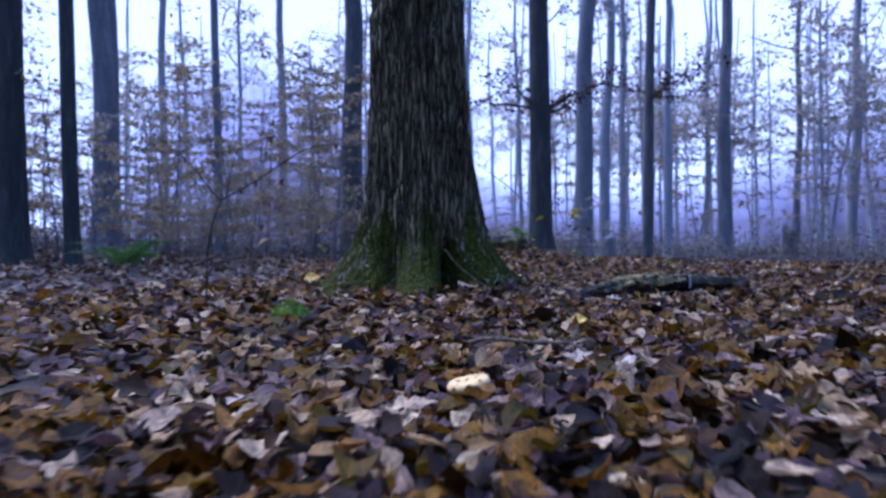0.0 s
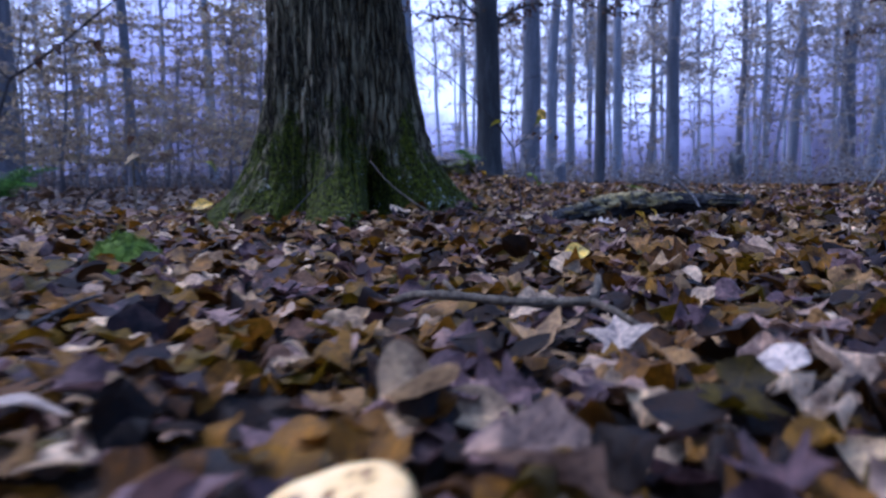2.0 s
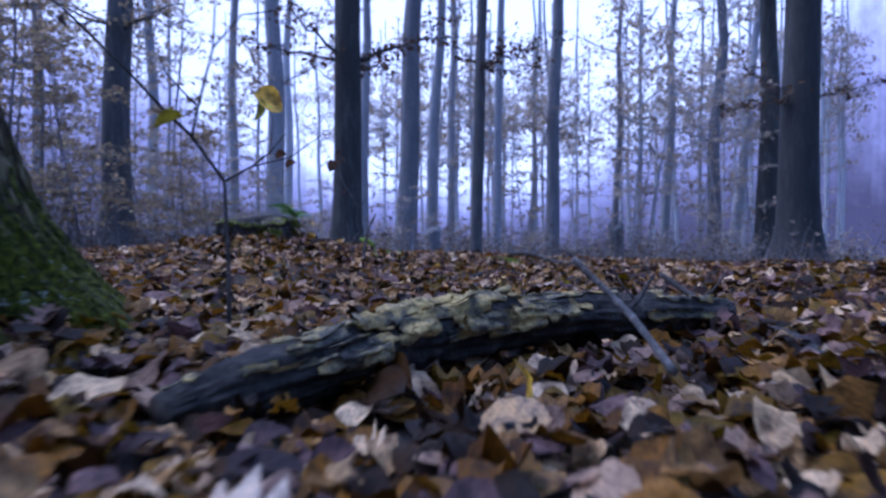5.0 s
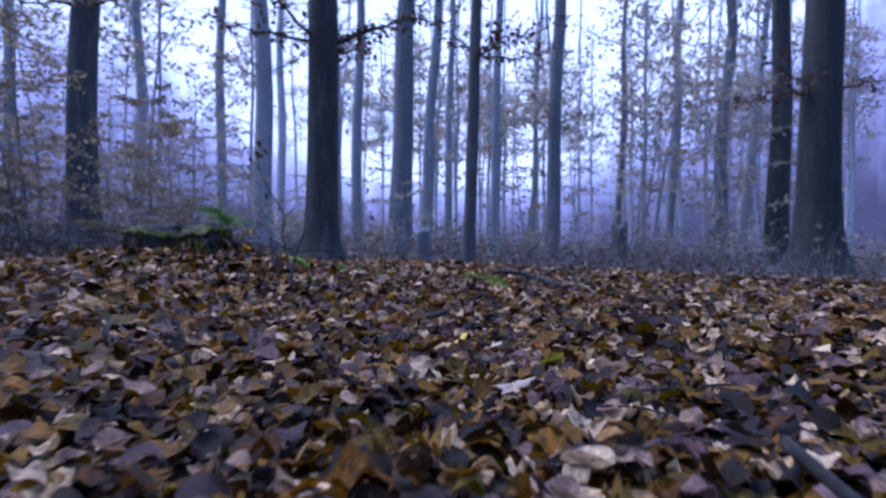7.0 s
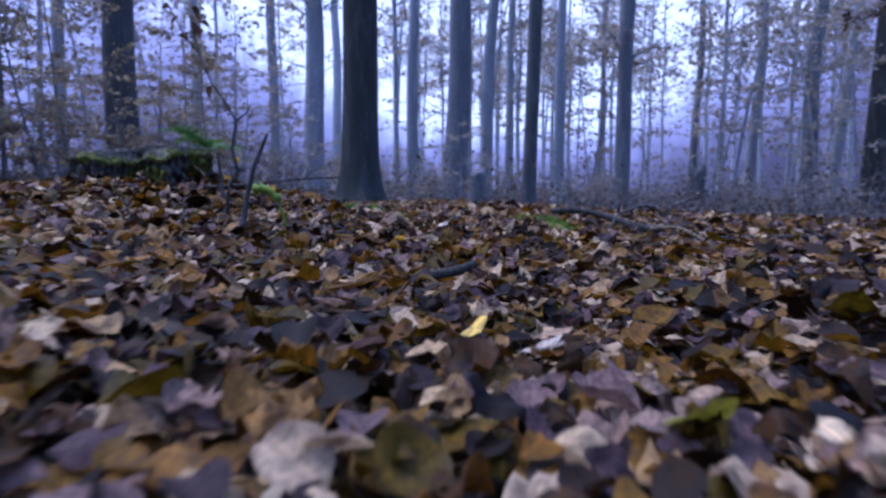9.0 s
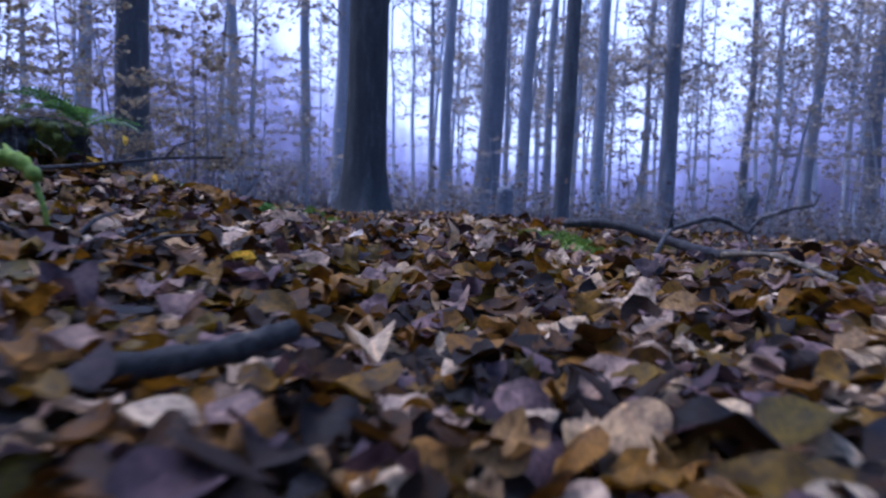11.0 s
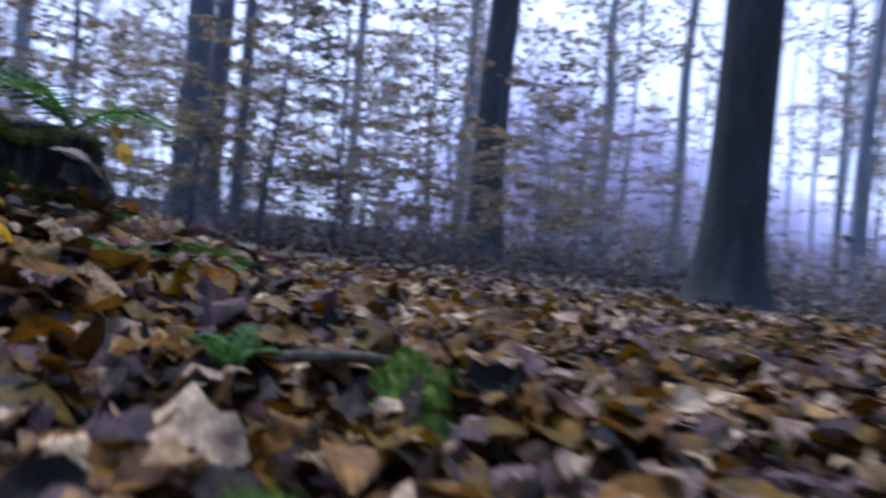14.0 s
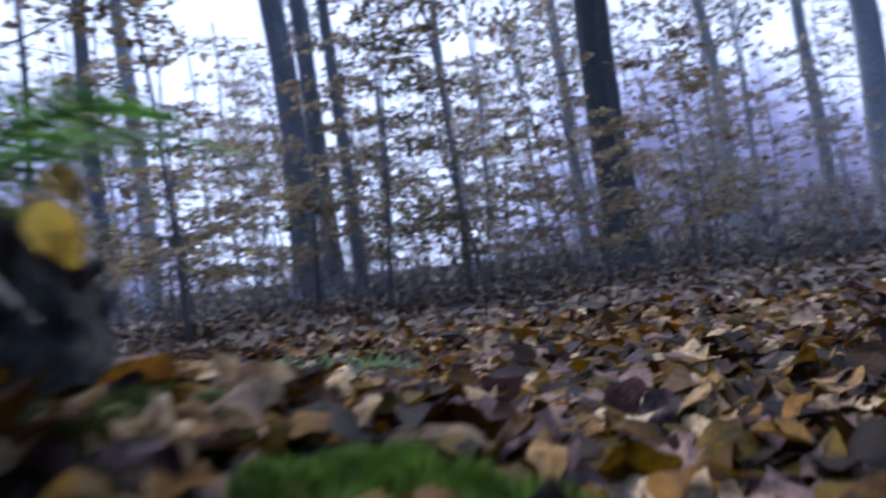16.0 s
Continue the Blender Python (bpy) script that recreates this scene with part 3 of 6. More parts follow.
TREES = [
    # x, y, thickness, bark, lean to the side, label
    (1.71, 11.85, 0.40, DARK_BARK, 0.010, "dark straight beech trunk with a flared foot"),
    (-2.25, 17.0, 0.57, MID_BARK, 0.0, "thick dark beech trunk among brown saplings"),
    (-4.37, 33.7, 0.55, HAZED_PALE_BARK, 0.0, "pale misty beech trunk far behind"),
    (0.78, 24.4, 0.62, HAZED_PALE_BARK, 0.0, "wide pale beech trunk in the mist"),
    (-0.66, 27.7, 0.38, HAZED_PALE_BARK, 0.0, "slim pale beech trunk in the mist"),
    (1.41, 34.2, 0.45, HAZED_FAR_BARK, 0.0, "faint grey trunk far in the mist"),
    (3.87, 26.4, 0.40, HAZED_PALE_BARK, 0.01, "slim pale trunk in front of bright mist"),
    (4.35, 21.0, 0.62, HAZED_GREY_BARK, 0.035, "leaning grey beech trunk"),
    (6.23, 25.9, 0.45, HAZED_PALE_BARK, 0.035, "leaning pale beech trunk in the mist"),
    (7.96, 29.5, 0.36, HAZED_PALE_BARK, 0.01, "slim pale trunk in the mist"),
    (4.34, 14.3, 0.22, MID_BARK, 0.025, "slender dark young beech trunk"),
    (6.9, 20.5, 0.26, HAZED_PALE_BARK, 0.01, "slender grey trunk in the mist"),
    (9.45, 22.4, 0.47, HAZED_GREY_BARK, 0.01, "grey beech trunk standing in the mist"),
    (16.5, 31.0, 0.34, HAZED_GREY_BARK, 0.02, "thin dark trunk in the misty distance"),
    (17.5, 28.5, 0.45, HAZED_PALE_BARK, 0.04, "leaning pale trunk in the mist"),
    (18.9, 27.0, 0.60, HAZED_GREY_BARK, 0.02, "grey beech trunk beside a leaning one"),
    (21.5, 29.0, 0.50, HAZED_PALE_BARK, 0.10, "strongly leaning pale trunk"),
    (17.3, 22.0, 0.78, DARK_BARK, 0.01, "dark tall trunk of a close pair"),
    (10.75, 13.5, 0.78, WET_BARK, 0.0, "massive dark beech trunk with a broad foot"),
    (-4.75, 7.6, 0.30, DARK_BARK, 0.005, "dark trunk at the edge of the saplings"),
    (-4.10, 7.6, 0.17, DARK_BARK, -0.012, "slim dark trunk near brown leaves"),
    (-8.04, 16.0, 0.56, HAZED_GREY_BARK, -0.01, "grey trunk of a close pair behind saplings"),
    (-8.31, 16.9, 0.42, HAZED_GREY_BARK, 0.0, "grey twin trunk standing close to another"),
    (-4.57, 13.76, 0.18, HAZED_GREY_BARK, 0.0, "slim grey trunk among brown saplings"),
    (-5.36, 22.5, 0.32, HAZED_PALE_BARK, 0.0, "slim pale trunk behind brown saplings"),
    (-10.2, 24.4, 0.34, HAZED_PALE_BARK, 0.01, "pale straight trunk in bright mist"),
    (-16.0, 17.4, 0.50, HAZED_PALE_BARK, 0.0, "pale beech trunk beyond the stump"),
    (-11.0, 10.8, 0.28, HAZED_GREY_BARK, 0.0, "grey trunk in the shade behind the stump"),
    (-11.6, 14.0, 0.34, HAZED_GREY_BARK, 0.02, "grey trunk among misty saplings"),
]
def leafy_limb(root, start, ends, seed, leaves, size, mat, wood, thick=0.03):
    """Low limbs on a trunk: each reaches from start to an end and carries leaves near its tip."""
    rng = random.Random(seed)
    for e in ends:
        a, b = Vector(start), Vector(e)
        n, ln = 8, (b - a).length
        pts = [a.lerp(b, q / n) + Vector((rng.gauss(0, 0.03), rng.gauss(0, 0.03), rng.gauss(0, 0.025))) * ln * (0 < q) for q in range(n + 1)]
        v, f, spots = [], [], []
        tube(v, f, pts, [thick * (1 - 0.88 * q / n) for q in range(n + 1)], 5)
        for q in range(2, n + 1):
            for _ in range(3):
                tw = wander(rng, pts[q], (rng.uniform(-1, 1), rng.uniform(-1, 1), rng.uniform(-0.3, 0.4)), ln * 0.22, 3, 0.25)
                tube(v, f, tw, [0.007, 0.005, 0.004, 0.003], 3, False)
                for _ in range(leaves):
                    spots.append(tw[rng.randint(0, 3)] + Vector((rng.gauss(0, 0.05), rng.gauss(0, 0.05), rng.gauss(-0.02, 0.04))))
        limb = mesh_part("limb", v, f, wood, root)
        lv, lf = leaf_cards(rng, spots, size, 0.6)
        mesh_part("foliage", lv, lf, mat, limb, smooth_shade=False)


STANDING = []
for k, (x, y, d, m, ln, lab) in enumerate(TREES):
    STANDING.append(tree("beech_tree", x, y, d, m, lab, lean=ln, seed=k, flare=2.1 if d > 0.39 and y < 18 else 1.6, group="forest trees"))
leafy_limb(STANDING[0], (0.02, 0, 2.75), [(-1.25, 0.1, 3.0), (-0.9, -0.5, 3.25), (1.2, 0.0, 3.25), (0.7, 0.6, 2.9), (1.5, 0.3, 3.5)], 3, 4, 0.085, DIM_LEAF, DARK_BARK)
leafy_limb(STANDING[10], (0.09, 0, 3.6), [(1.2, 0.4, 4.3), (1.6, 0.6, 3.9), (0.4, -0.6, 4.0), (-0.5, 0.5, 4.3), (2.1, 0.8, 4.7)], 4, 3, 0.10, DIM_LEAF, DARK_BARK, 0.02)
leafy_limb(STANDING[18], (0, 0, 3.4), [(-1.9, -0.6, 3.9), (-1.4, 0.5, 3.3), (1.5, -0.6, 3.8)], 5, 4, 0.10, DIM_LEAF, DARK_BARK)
leafy_limb(STANDING[12], (0, 0, 4.2), [(-2.2, -0.3, 4.5), (2.4, -0.4, 4.9), (1.6, 0.4, 3.9), (-1.4, -0.6, 5.6)], 6, 5, 0.14, HAZED_LEAF, HAZED_GREY_BARK)
leafy_limb(STANDING[14], (0.1, 0, 4.0), [(-2.6, -0.3, 4.4), (2.4, -0.4, 5.3), (-2.2, 0.4, 6.5), (2.8, -0.6, 6.4)], 7, 6, 0.16, HAZED_LEAF, HAZED_GREY_BARK)
leafy_limb(STANDING[15], (0.1, 0, 5.0), [(-2.9, -0.3, 5.6), (2.7, -0.4, 6.0), (-2.4, 0.4, 7.5), (2.8, -0.6, 7.8)], 8, 6, 0.16, HAZED_LEAF, HAZED_GREY_BARK)
leafy_limb(STANDING[1], (0, 0, 4.4), [(-1.9, -1.2, 4.9), (1.7, -1.0, 5.0), (-1.3, -1.6, 4.2), (1.2, -1.5, 4.5), (-2.3, -0.4, 5.6)], 9, 5, 0.11, TWIG_LEAF, DARK_BARK)
leafy_limb(STANDING[3], (0, 0, 5.2), [(-1.9, -0.6, 5.8), (1.6, -0.8, 6.0), (-1.2, -1.0, 6.6)], 10, 5, 0.14, HAZED_LEAF, HAZED_GREY_BARK)

# ---- the great mossy tree ----
def great_tree(cx, cy):
    z0 = float(gz(cx, cy)) - 0.05
    root = new("oak_tree")
    root.location = (cx, cy, z0)
    prof_z = [0.0, 0.06, 0.16, 0.30, 0.50, 0.75, 1.05, 1.5, 2.5, 5.0, 9.0, 15.0]
    prof_r = [0.50, 0.47, 0.41, 0.355, 0.315, 0.288, 0.27, 0.255, 0.24, 0.225, 0.20, 0.10]
    # root ridges: bearing in degrees, reach, breadth
    roots = [(188, 0.17, 0.30), (222, 0.07, 0.25), (268, 0.19, 0.21), (322, 0.13, 0.17), (352, 0.15, 0.22), (25, 0.14, 0.28), (70, 0.15, 0.3), (125, 0.15, 0.3)]
    hollows = [(298, 0.34, 0.19), (246, 0.11, 0.12), (337, 0.07, 0.10)]
    cols = 380
    zs = list(np.arange(0, 1.7, 0.0125)) + list(np.arange(1.7, 3.0, 0.05)) + [3.4, 4.2, 5.2, 6.5, 8, 10, 12, 15]
    an = np.linspace(0, 2 * np.pi, cols, endpoint=False)
    verts = []
    for z in zs:
        r = np.full(cols, np.interp(z, prof_z, prof_r))
        for b, reach, wide in roots:
            dlt = (an - radians(b) + np.pi) % (2 * np.pi) - np.pi
            r += reach * np.exp(-z / 0.17) * np.exp(-(dlt / wide) ** 2) + 0.03 * np.exp(-z / 0.6) * np.exp(-(dlt / wide) ** 2)
        for b, deep, wide in hollows:
            dlt = (an - radians(b) + np.pi) % (2 * np.pi) - np.pi
            r -= deep * np.exp(-(z / 0.24) ** 2) * np.exp(-(dlt / wide) ** 2)
        for k in range(cols):
            a = an[k]
            u, v = math.cos(a), math.sin(a)
            tw = 0.25 * math.sin(1.3 * z)
            p = Vector((u * 11 + tw, v * 11, z * 1.9))
            p += 0.45 * noise.noise_vector(p * 0.9)
            if z < 3:
                near = noise.voronoi(p)[0]
                ridge = min(1.0, (near[1] - near[0]) / 0.32)
                p2 = Vector((u * 24 + 4, v * 24 + tw * 2, z * 5))
                ridge2 = min(1.0, abs(noise.noise(p2)) / 0.22)
            else:
                ridge = ridge2 = 0.7
            lump = noise.noise(Vector((u * 2.2, v * 2.2, z * 2.5 + 7)))
            rough = 0.55 + 0.45 * min(1.0, z / 0.5)
            rr = r[k] + rough * (0.034 * (ridge - 0.7) + 0.010 * (ridge2 - 0.65)) + 0.016 * lump
            lean = -0.012 * z
            verts.append((rr * u + lean, rr * v, z))
    faces = []
    for q in range(len(zs) - 1):
        for s in range(cols):
            a0, a1 = q * cols + s, q * cols + (s + 1) % cols
            faces.append((a0, a1, a1 + cols, a0 + cols))
    mesh_part("trunk", verts, faces, OAK_BARK, root)
    for nm, me in zip(("limb_wood", "crown"), CROWN[1]):
        ob = new(nm, me)
        ob.parent, ob.location, ob.scale = root, (-0.1, 0, 8.5), (1.4, 1.4, 1.3)
    tagged(root, "old furrowed tree trunk with mossy spreading roots", "tree", "forest trees")
    return root


great_tree(-0.115, 4.12)

# ---- far slender stems ----
fr = random.Random(5)
KEY = [math.atan2(t[0] - 1.2, t[1] - 4.0) for t in TREES]
for k in range(96):
    az = math.radians(fr.uniform(-62, 48) if k < 60 else fr.uniform(8, 46))
    dist = fr.uniform(27, 58)
    if dist < 36 and min(abs(az - q) for q in KEY) < 0.02:
        dist += 14
    # Haze step: the farthest stems get the palest bark colour
    mat = HAZED_FAR_BARK if dist > 38 else HAZED_PALE_BARK
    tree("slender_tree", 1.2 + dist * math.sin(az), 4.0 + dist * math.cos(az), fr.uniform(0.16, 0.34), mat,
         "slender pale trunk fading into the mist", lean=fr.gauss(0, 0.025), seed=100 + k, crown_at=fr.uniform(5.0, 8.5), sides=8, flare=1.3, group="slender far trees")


# ---- brown-leaved saplings ----
def sapling(seed, height, spread, branches, per_branch, leaf, leaf_mat, wood):
    """A young beech: thin stem, flat sprays of twigs and the leaves that still hang on them."""
    rng = random.Random(seed)
    root = new("beech_sapling")
    sv, sf, tv, tf, spots = [], [], [], [], []
    stem = wander(rng, (0, 0, -0.05), (rng.gauss(0, 0.07), rng.gauss(0, 0.07), 1), height, 12, 0.06)
    tube(sv, sf, stem, [0.018 * height / 3 * (1 - q / 14) + 0.003 for q in range(13)], 6)
    for k in range(branches):
        q = rng.uniform(2.0, 12.0)
        i = min(int(q), 11)
        p = stem[i].lerp(stem[i + 1], q - i)
        an = rng.uniform(0, 6.283)
        ln = spread * rng.uniform(0.45, 1.0) * (1.15 - 0.5 * q / 12)
        pts = wander(rng, p, (math.cos(an), math.sin(an), 0.16), ln, 6, 0.10)
        tube(tv, tf, pts, [0.007, 0.006, 0.005, 0.004, 0.003, 0.0025, 0.002], 3, False)
        for i in range(1, 7):
            for side in (-1, 1):
                d = Vector((math.cos(an + side * 0.8), math.sin(an + side * 0.8), rng.uniform(-0.12, 0.1)))
                tw = wander(rng, pts[i], d, ln * 0.32 * rng.uniform(0.5, 1.1), 2, 0.12)
                tube(tv, tf, tw, [0.0028, 0.0022, 0.0015], 3, False)
                for _ in range(per_branch):
                    s = rng.uniform(0.2, 1.0)
                    b = tw[0].lerp(tw[2], s)
                    spots.append(b + Vector((rng.gauss(0, 0.03), rng.gauss(0, 0.03), rng.gauss(-0.012, 0.015))))
    mesh_part("stem", sv, sf, wood, root)
    tagged(mesh_part("twig_spray", tv, tf, wood, root), kind="stuff")
    lv, lf = leaf_cards(rng, spots, leaf, 0.45)
    mesh_part("foliage", lv, lf, leaf_mat, root, smooth_shade=False)
    return root


NEAR_SAPLING = [sapling(300 + k, h, s, n, 4, 0.074, TWIG_LEAF, SAPLING_BARK) for k, (h, s, n) in enumerate(((2.6, 0.9, 16), (3.4, 1.1, 20), (2.0, 0.8, 13)))]
# Far saplings take the haze-lightened wood and leaf colours
FAR_SAPLING = [sapling(320 + k, h, s, n, 2, 0.10, HAZED_LEAF, HAZED_PALE_BARK) for k, (h, s, n) in enumerate(((3.2, 1.3, 18), (4.2, 1.5, 22), (2.4, 1.2, 14), (1.3, 0.9, 12)))]
used = set()


def plant(kinds, k, x, y, turn, size, label, group):
    proto = kinds[k % len(kinds)]
    m = pose(x, y, float(gz(x, y)), 0, 0, turn)
    if proto.name in used:
        ob = copy_thing(proto, m)
    else:
        used.add(proto.name)
        ob = proto
        ob.matrix_basis = m
    ob.scale = (size, size, size)
    tagged(ob, label, "sapling", group)


sr_ = random.Random(21)
# close brown sprays: x, y, size
for k, (x, y, s) in enumerate([(-4.6, 8.2, 0.8), (-3.6, 8.9, 0.9), (-2.7, 8.4, 0.75), (-3.2, 10.4, 0.95), (-1.9, 9.6, 0.8), (-4.4, 11.2, 1.0), (-5.8, 8.6, 0.9),
                               (-2.4, 11.8, 1.0), (-0.6, 12.6, 0.8), (-1.2, 13.8, 0.9), (-3.6, 13.2, 1.0), (-5.2, 12.6, 1.05), (-6.8, 10.8, 1.0), (-7.6, 12.9, 1.1), (-5.2, 15.0, 1.1),
                               (-4.0, 9.9, 0.85), (-6.2, 14.2, 1.0), (-2.9, 15.2, 1.0), (-7.9, 9.4, 1.0), (-3.3, 7.6, 0.6), (-4.9, 9.6, 0.9), (-1.7, 12.3, 0.9), (-8.8, 11.0, 1.1), (-0.3, 14.2, 1.0), (-3.0, 16.6, 1.5), (-4.3, 16.4, 1.4), (-0.9, 15.6, 1.3), (-3.4, 11.9, 1.25), (-2.5, 13.2, 1.3), (-6.9, 16.0, 1.4), (-5.6, 17.4, 1.4), (-1.4, 8.6, 0.7)]):
    plant(NEAR_SAPLING, k, x, y, sr_.uniform(0, 360), s * sr_.uniform(0.9, 1.1), "young beech with dry golden-brown leaves", "brown saplings")
for k in range(16):
    x, y = sr_.uniform(-11.0, -6.0), sr_.uniform(6.2, 10.5)
    plant(NEAR_SAPLING, k, x, y, sr_.uniform(0, 360), sr_.uniform(0.9, 1.5), "young beech with dry golden-brown leaves", "brown saplings")
for k in range(58):
    az, dist = math.radians(sr_.uniform(-72, 46)), sr_.uniform(12, 30)
    x, y = 1.2 + dist * math.sin(az), 4.0 + dist * math.cos(az)
    low = az > -0.05
    if low and dist < 14.5:
        dist = 17
        x, y = 1.2 + dist * math.sin(az), 4.0 + dist * math.cos(az)
    plant(FAR_SAPLING, k if not low else 2 + k % 2, x, y, sr_.uniform(0, 360), sr_.uniform(0.8, 1.2) * (0.75 if low else 1.0), "misty young beech with pale brown leaves", "misty saplings")
for k in range(22):
    az, dist = math.radians(sr_.uniform(4, 46) if k < 15 else sr_.uniform(-60, -20)), sr_.uniform(21, 34)
    plant(FAR_SAPLING, k % 2, 1.2 + dist * math.sin(az), 4.0 + dist * math.cos(az), sr_.uniform(0, 360), sr_.uniform(1.7, 2.4), "tall misty young beech with layered branches", "misty saplings")
for k in range(12):
    az, dist = math.radians(sr_.uniform(-36, -9)), sr_.uniform(14, 23)
    plant(FAR_SAPLING, k % 2, 1.2 + dist * math.sin(az), 4.0 + dist * math.cos(az), sr_.uniform(0, 360), sr_.uniform(1.4, 1.9), "tall misty young beech with layered branches", "misty saplings")
for k in range(9):
    plant(FAR_SAPLING, k, -0.9 + 0.35 * k + sr_.uniform(-0.15, 0.15), sr_.uniform(15.5, 19.5), sr_.uniform(0, 360), sr_.uniform(0.55, 0.8), "misty young beech with pale brown leaves", "misty saplings")
# low brush that closes the view near the ground
def brush(seed, count, reach, tall, leaves, size, wood, leaf_mat, wood_label, leaf_label):
    rng = random.Random(seed)
    v, f, spots = [], [], []
    for _ in range(count):
        az, dist = math.radians(rng.uniform(-80, 50)), rng.uniform(*reach)
        x, y = 1.2 + dist * math.sin(az), 4.0 + dist * math.cos(az)
        pts = wander(rng, (x, y, float(gz(x, y)) - 0.03), (rng.gauss(0, 0.35), rng.gauss(0, 0.35), 1), rng.uniform(*tall), 4, 0.18)
        tube(v, f, pts, [0.011, 0.009, 0.007, 0.005, 0.003], 3, False)
        for _ in range(leaves):
            spots.append(pts[rng.randint(1, 4)] + Vector((rng.gauss(0, 0.13), rng.gauss(0, 0.13), rng.gauss(0, 0.1))))
    tagged(mesh_part("brushwood", v, f, wood), wood_label, "brush", kind="stuff")
    lv, lf = leaf_cards(rng, spots, size, 0.45)
    tagged(mesh_part("brush_leaves", lv, lf, leaf_mat, smooth_shade=False), leaf_label, "leaves", kind="stuff")


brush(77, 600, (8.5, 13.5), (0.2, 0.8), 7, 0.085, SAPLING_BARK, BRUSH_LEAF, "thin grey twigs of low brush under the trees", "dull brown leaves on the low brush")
# Brush from here outward is coloured paler to stand in for mist
brush(78, 900, (13.5, 22), (0.3, 1.3), 14, 0.10, HAZED_GREY_BARK, HAZED_BRUSH_LEAF, "thin twigs of misty low brush between the trunks", "pale brown leaves on the misty brush")
brush(79, 700, (22, 38), (0.5, 1.9), 13, 0.15, HAZED_PALE_BARK, HAZED_LEAF, "faint twigs of distant brush in the mist", "faint brown leaves on the distant brush")

# ---- things on the forest floor ----
def at(x, y, up=0.0):
    return Vector((x, y, float(gz(x, y)) + up))


def bough(name, pts, r0, r1, mat, label, category, knots=0.25, sides=9, seed=1, twigs=(), group=""):
    """A fallen stick or branch: bent, knobbly, tapering, with side twigs."""
    rng = random.Random(seed)
    fine = []
    for a, b in zip(pts, pts[1:]):
        for q in range(5):
            fine.append(Vector(a).lerp(Vector(b), q / 5))
    fine.append(Vector(pts[-1]))
    for _ in range(2):
        fine = [fine[0]] + [(fine[i - 1] + 2 * fine[i] + fine[i + 1]) / 4 for i in range(1, len(fine) - 1)] + [fine[-1]]
    n = len(fine)
    rad = [(r0 + (r1 - r0) * k / (n - 1)) * (1 + knots * rng.uniform(-0.5, 0.8)) for k in range(n)]
    o = fine[0].copy()
    root = new(name)
    root.location = o
    v, f = [], []
    tube(v, f, [p - o for p in fine], rad, sides)
    mesh_part("stem", v, f, mat, root)
    for pts2, a, b in twigs:
        v, f = [], []
        tube(v, f, [Vector(p) - o for p in pts2], [a + (b - a) * k / (len(pts2) - 1) for k in range(len(pts2))], 6)
        mesh_part("twig", v, f, mat, root)
    return tagged(root, label, category, group)


def rough_round(cols, rows, fn):
    """A closed-side grid from fn(column angle, row 0..1) giving a point."""
    v, f = [], []
    for r in range(rows):
        for c in range(cols):
            v.append(fn(2 * math.pi * c / cols, r / (rows - 1)))
    for r in range(rows - 1):
        for c in range(cols):
            a0, a1 = r * cols + c, r * cols + (c + 1) % cols
            f.append((a0, a1, a1 + cols, a0 + cols))
    f.append(tuple(range(cols))[::-1])
    f.append(tuple((rows - 1) * cols + c for c in range(cols)))
    return v, f


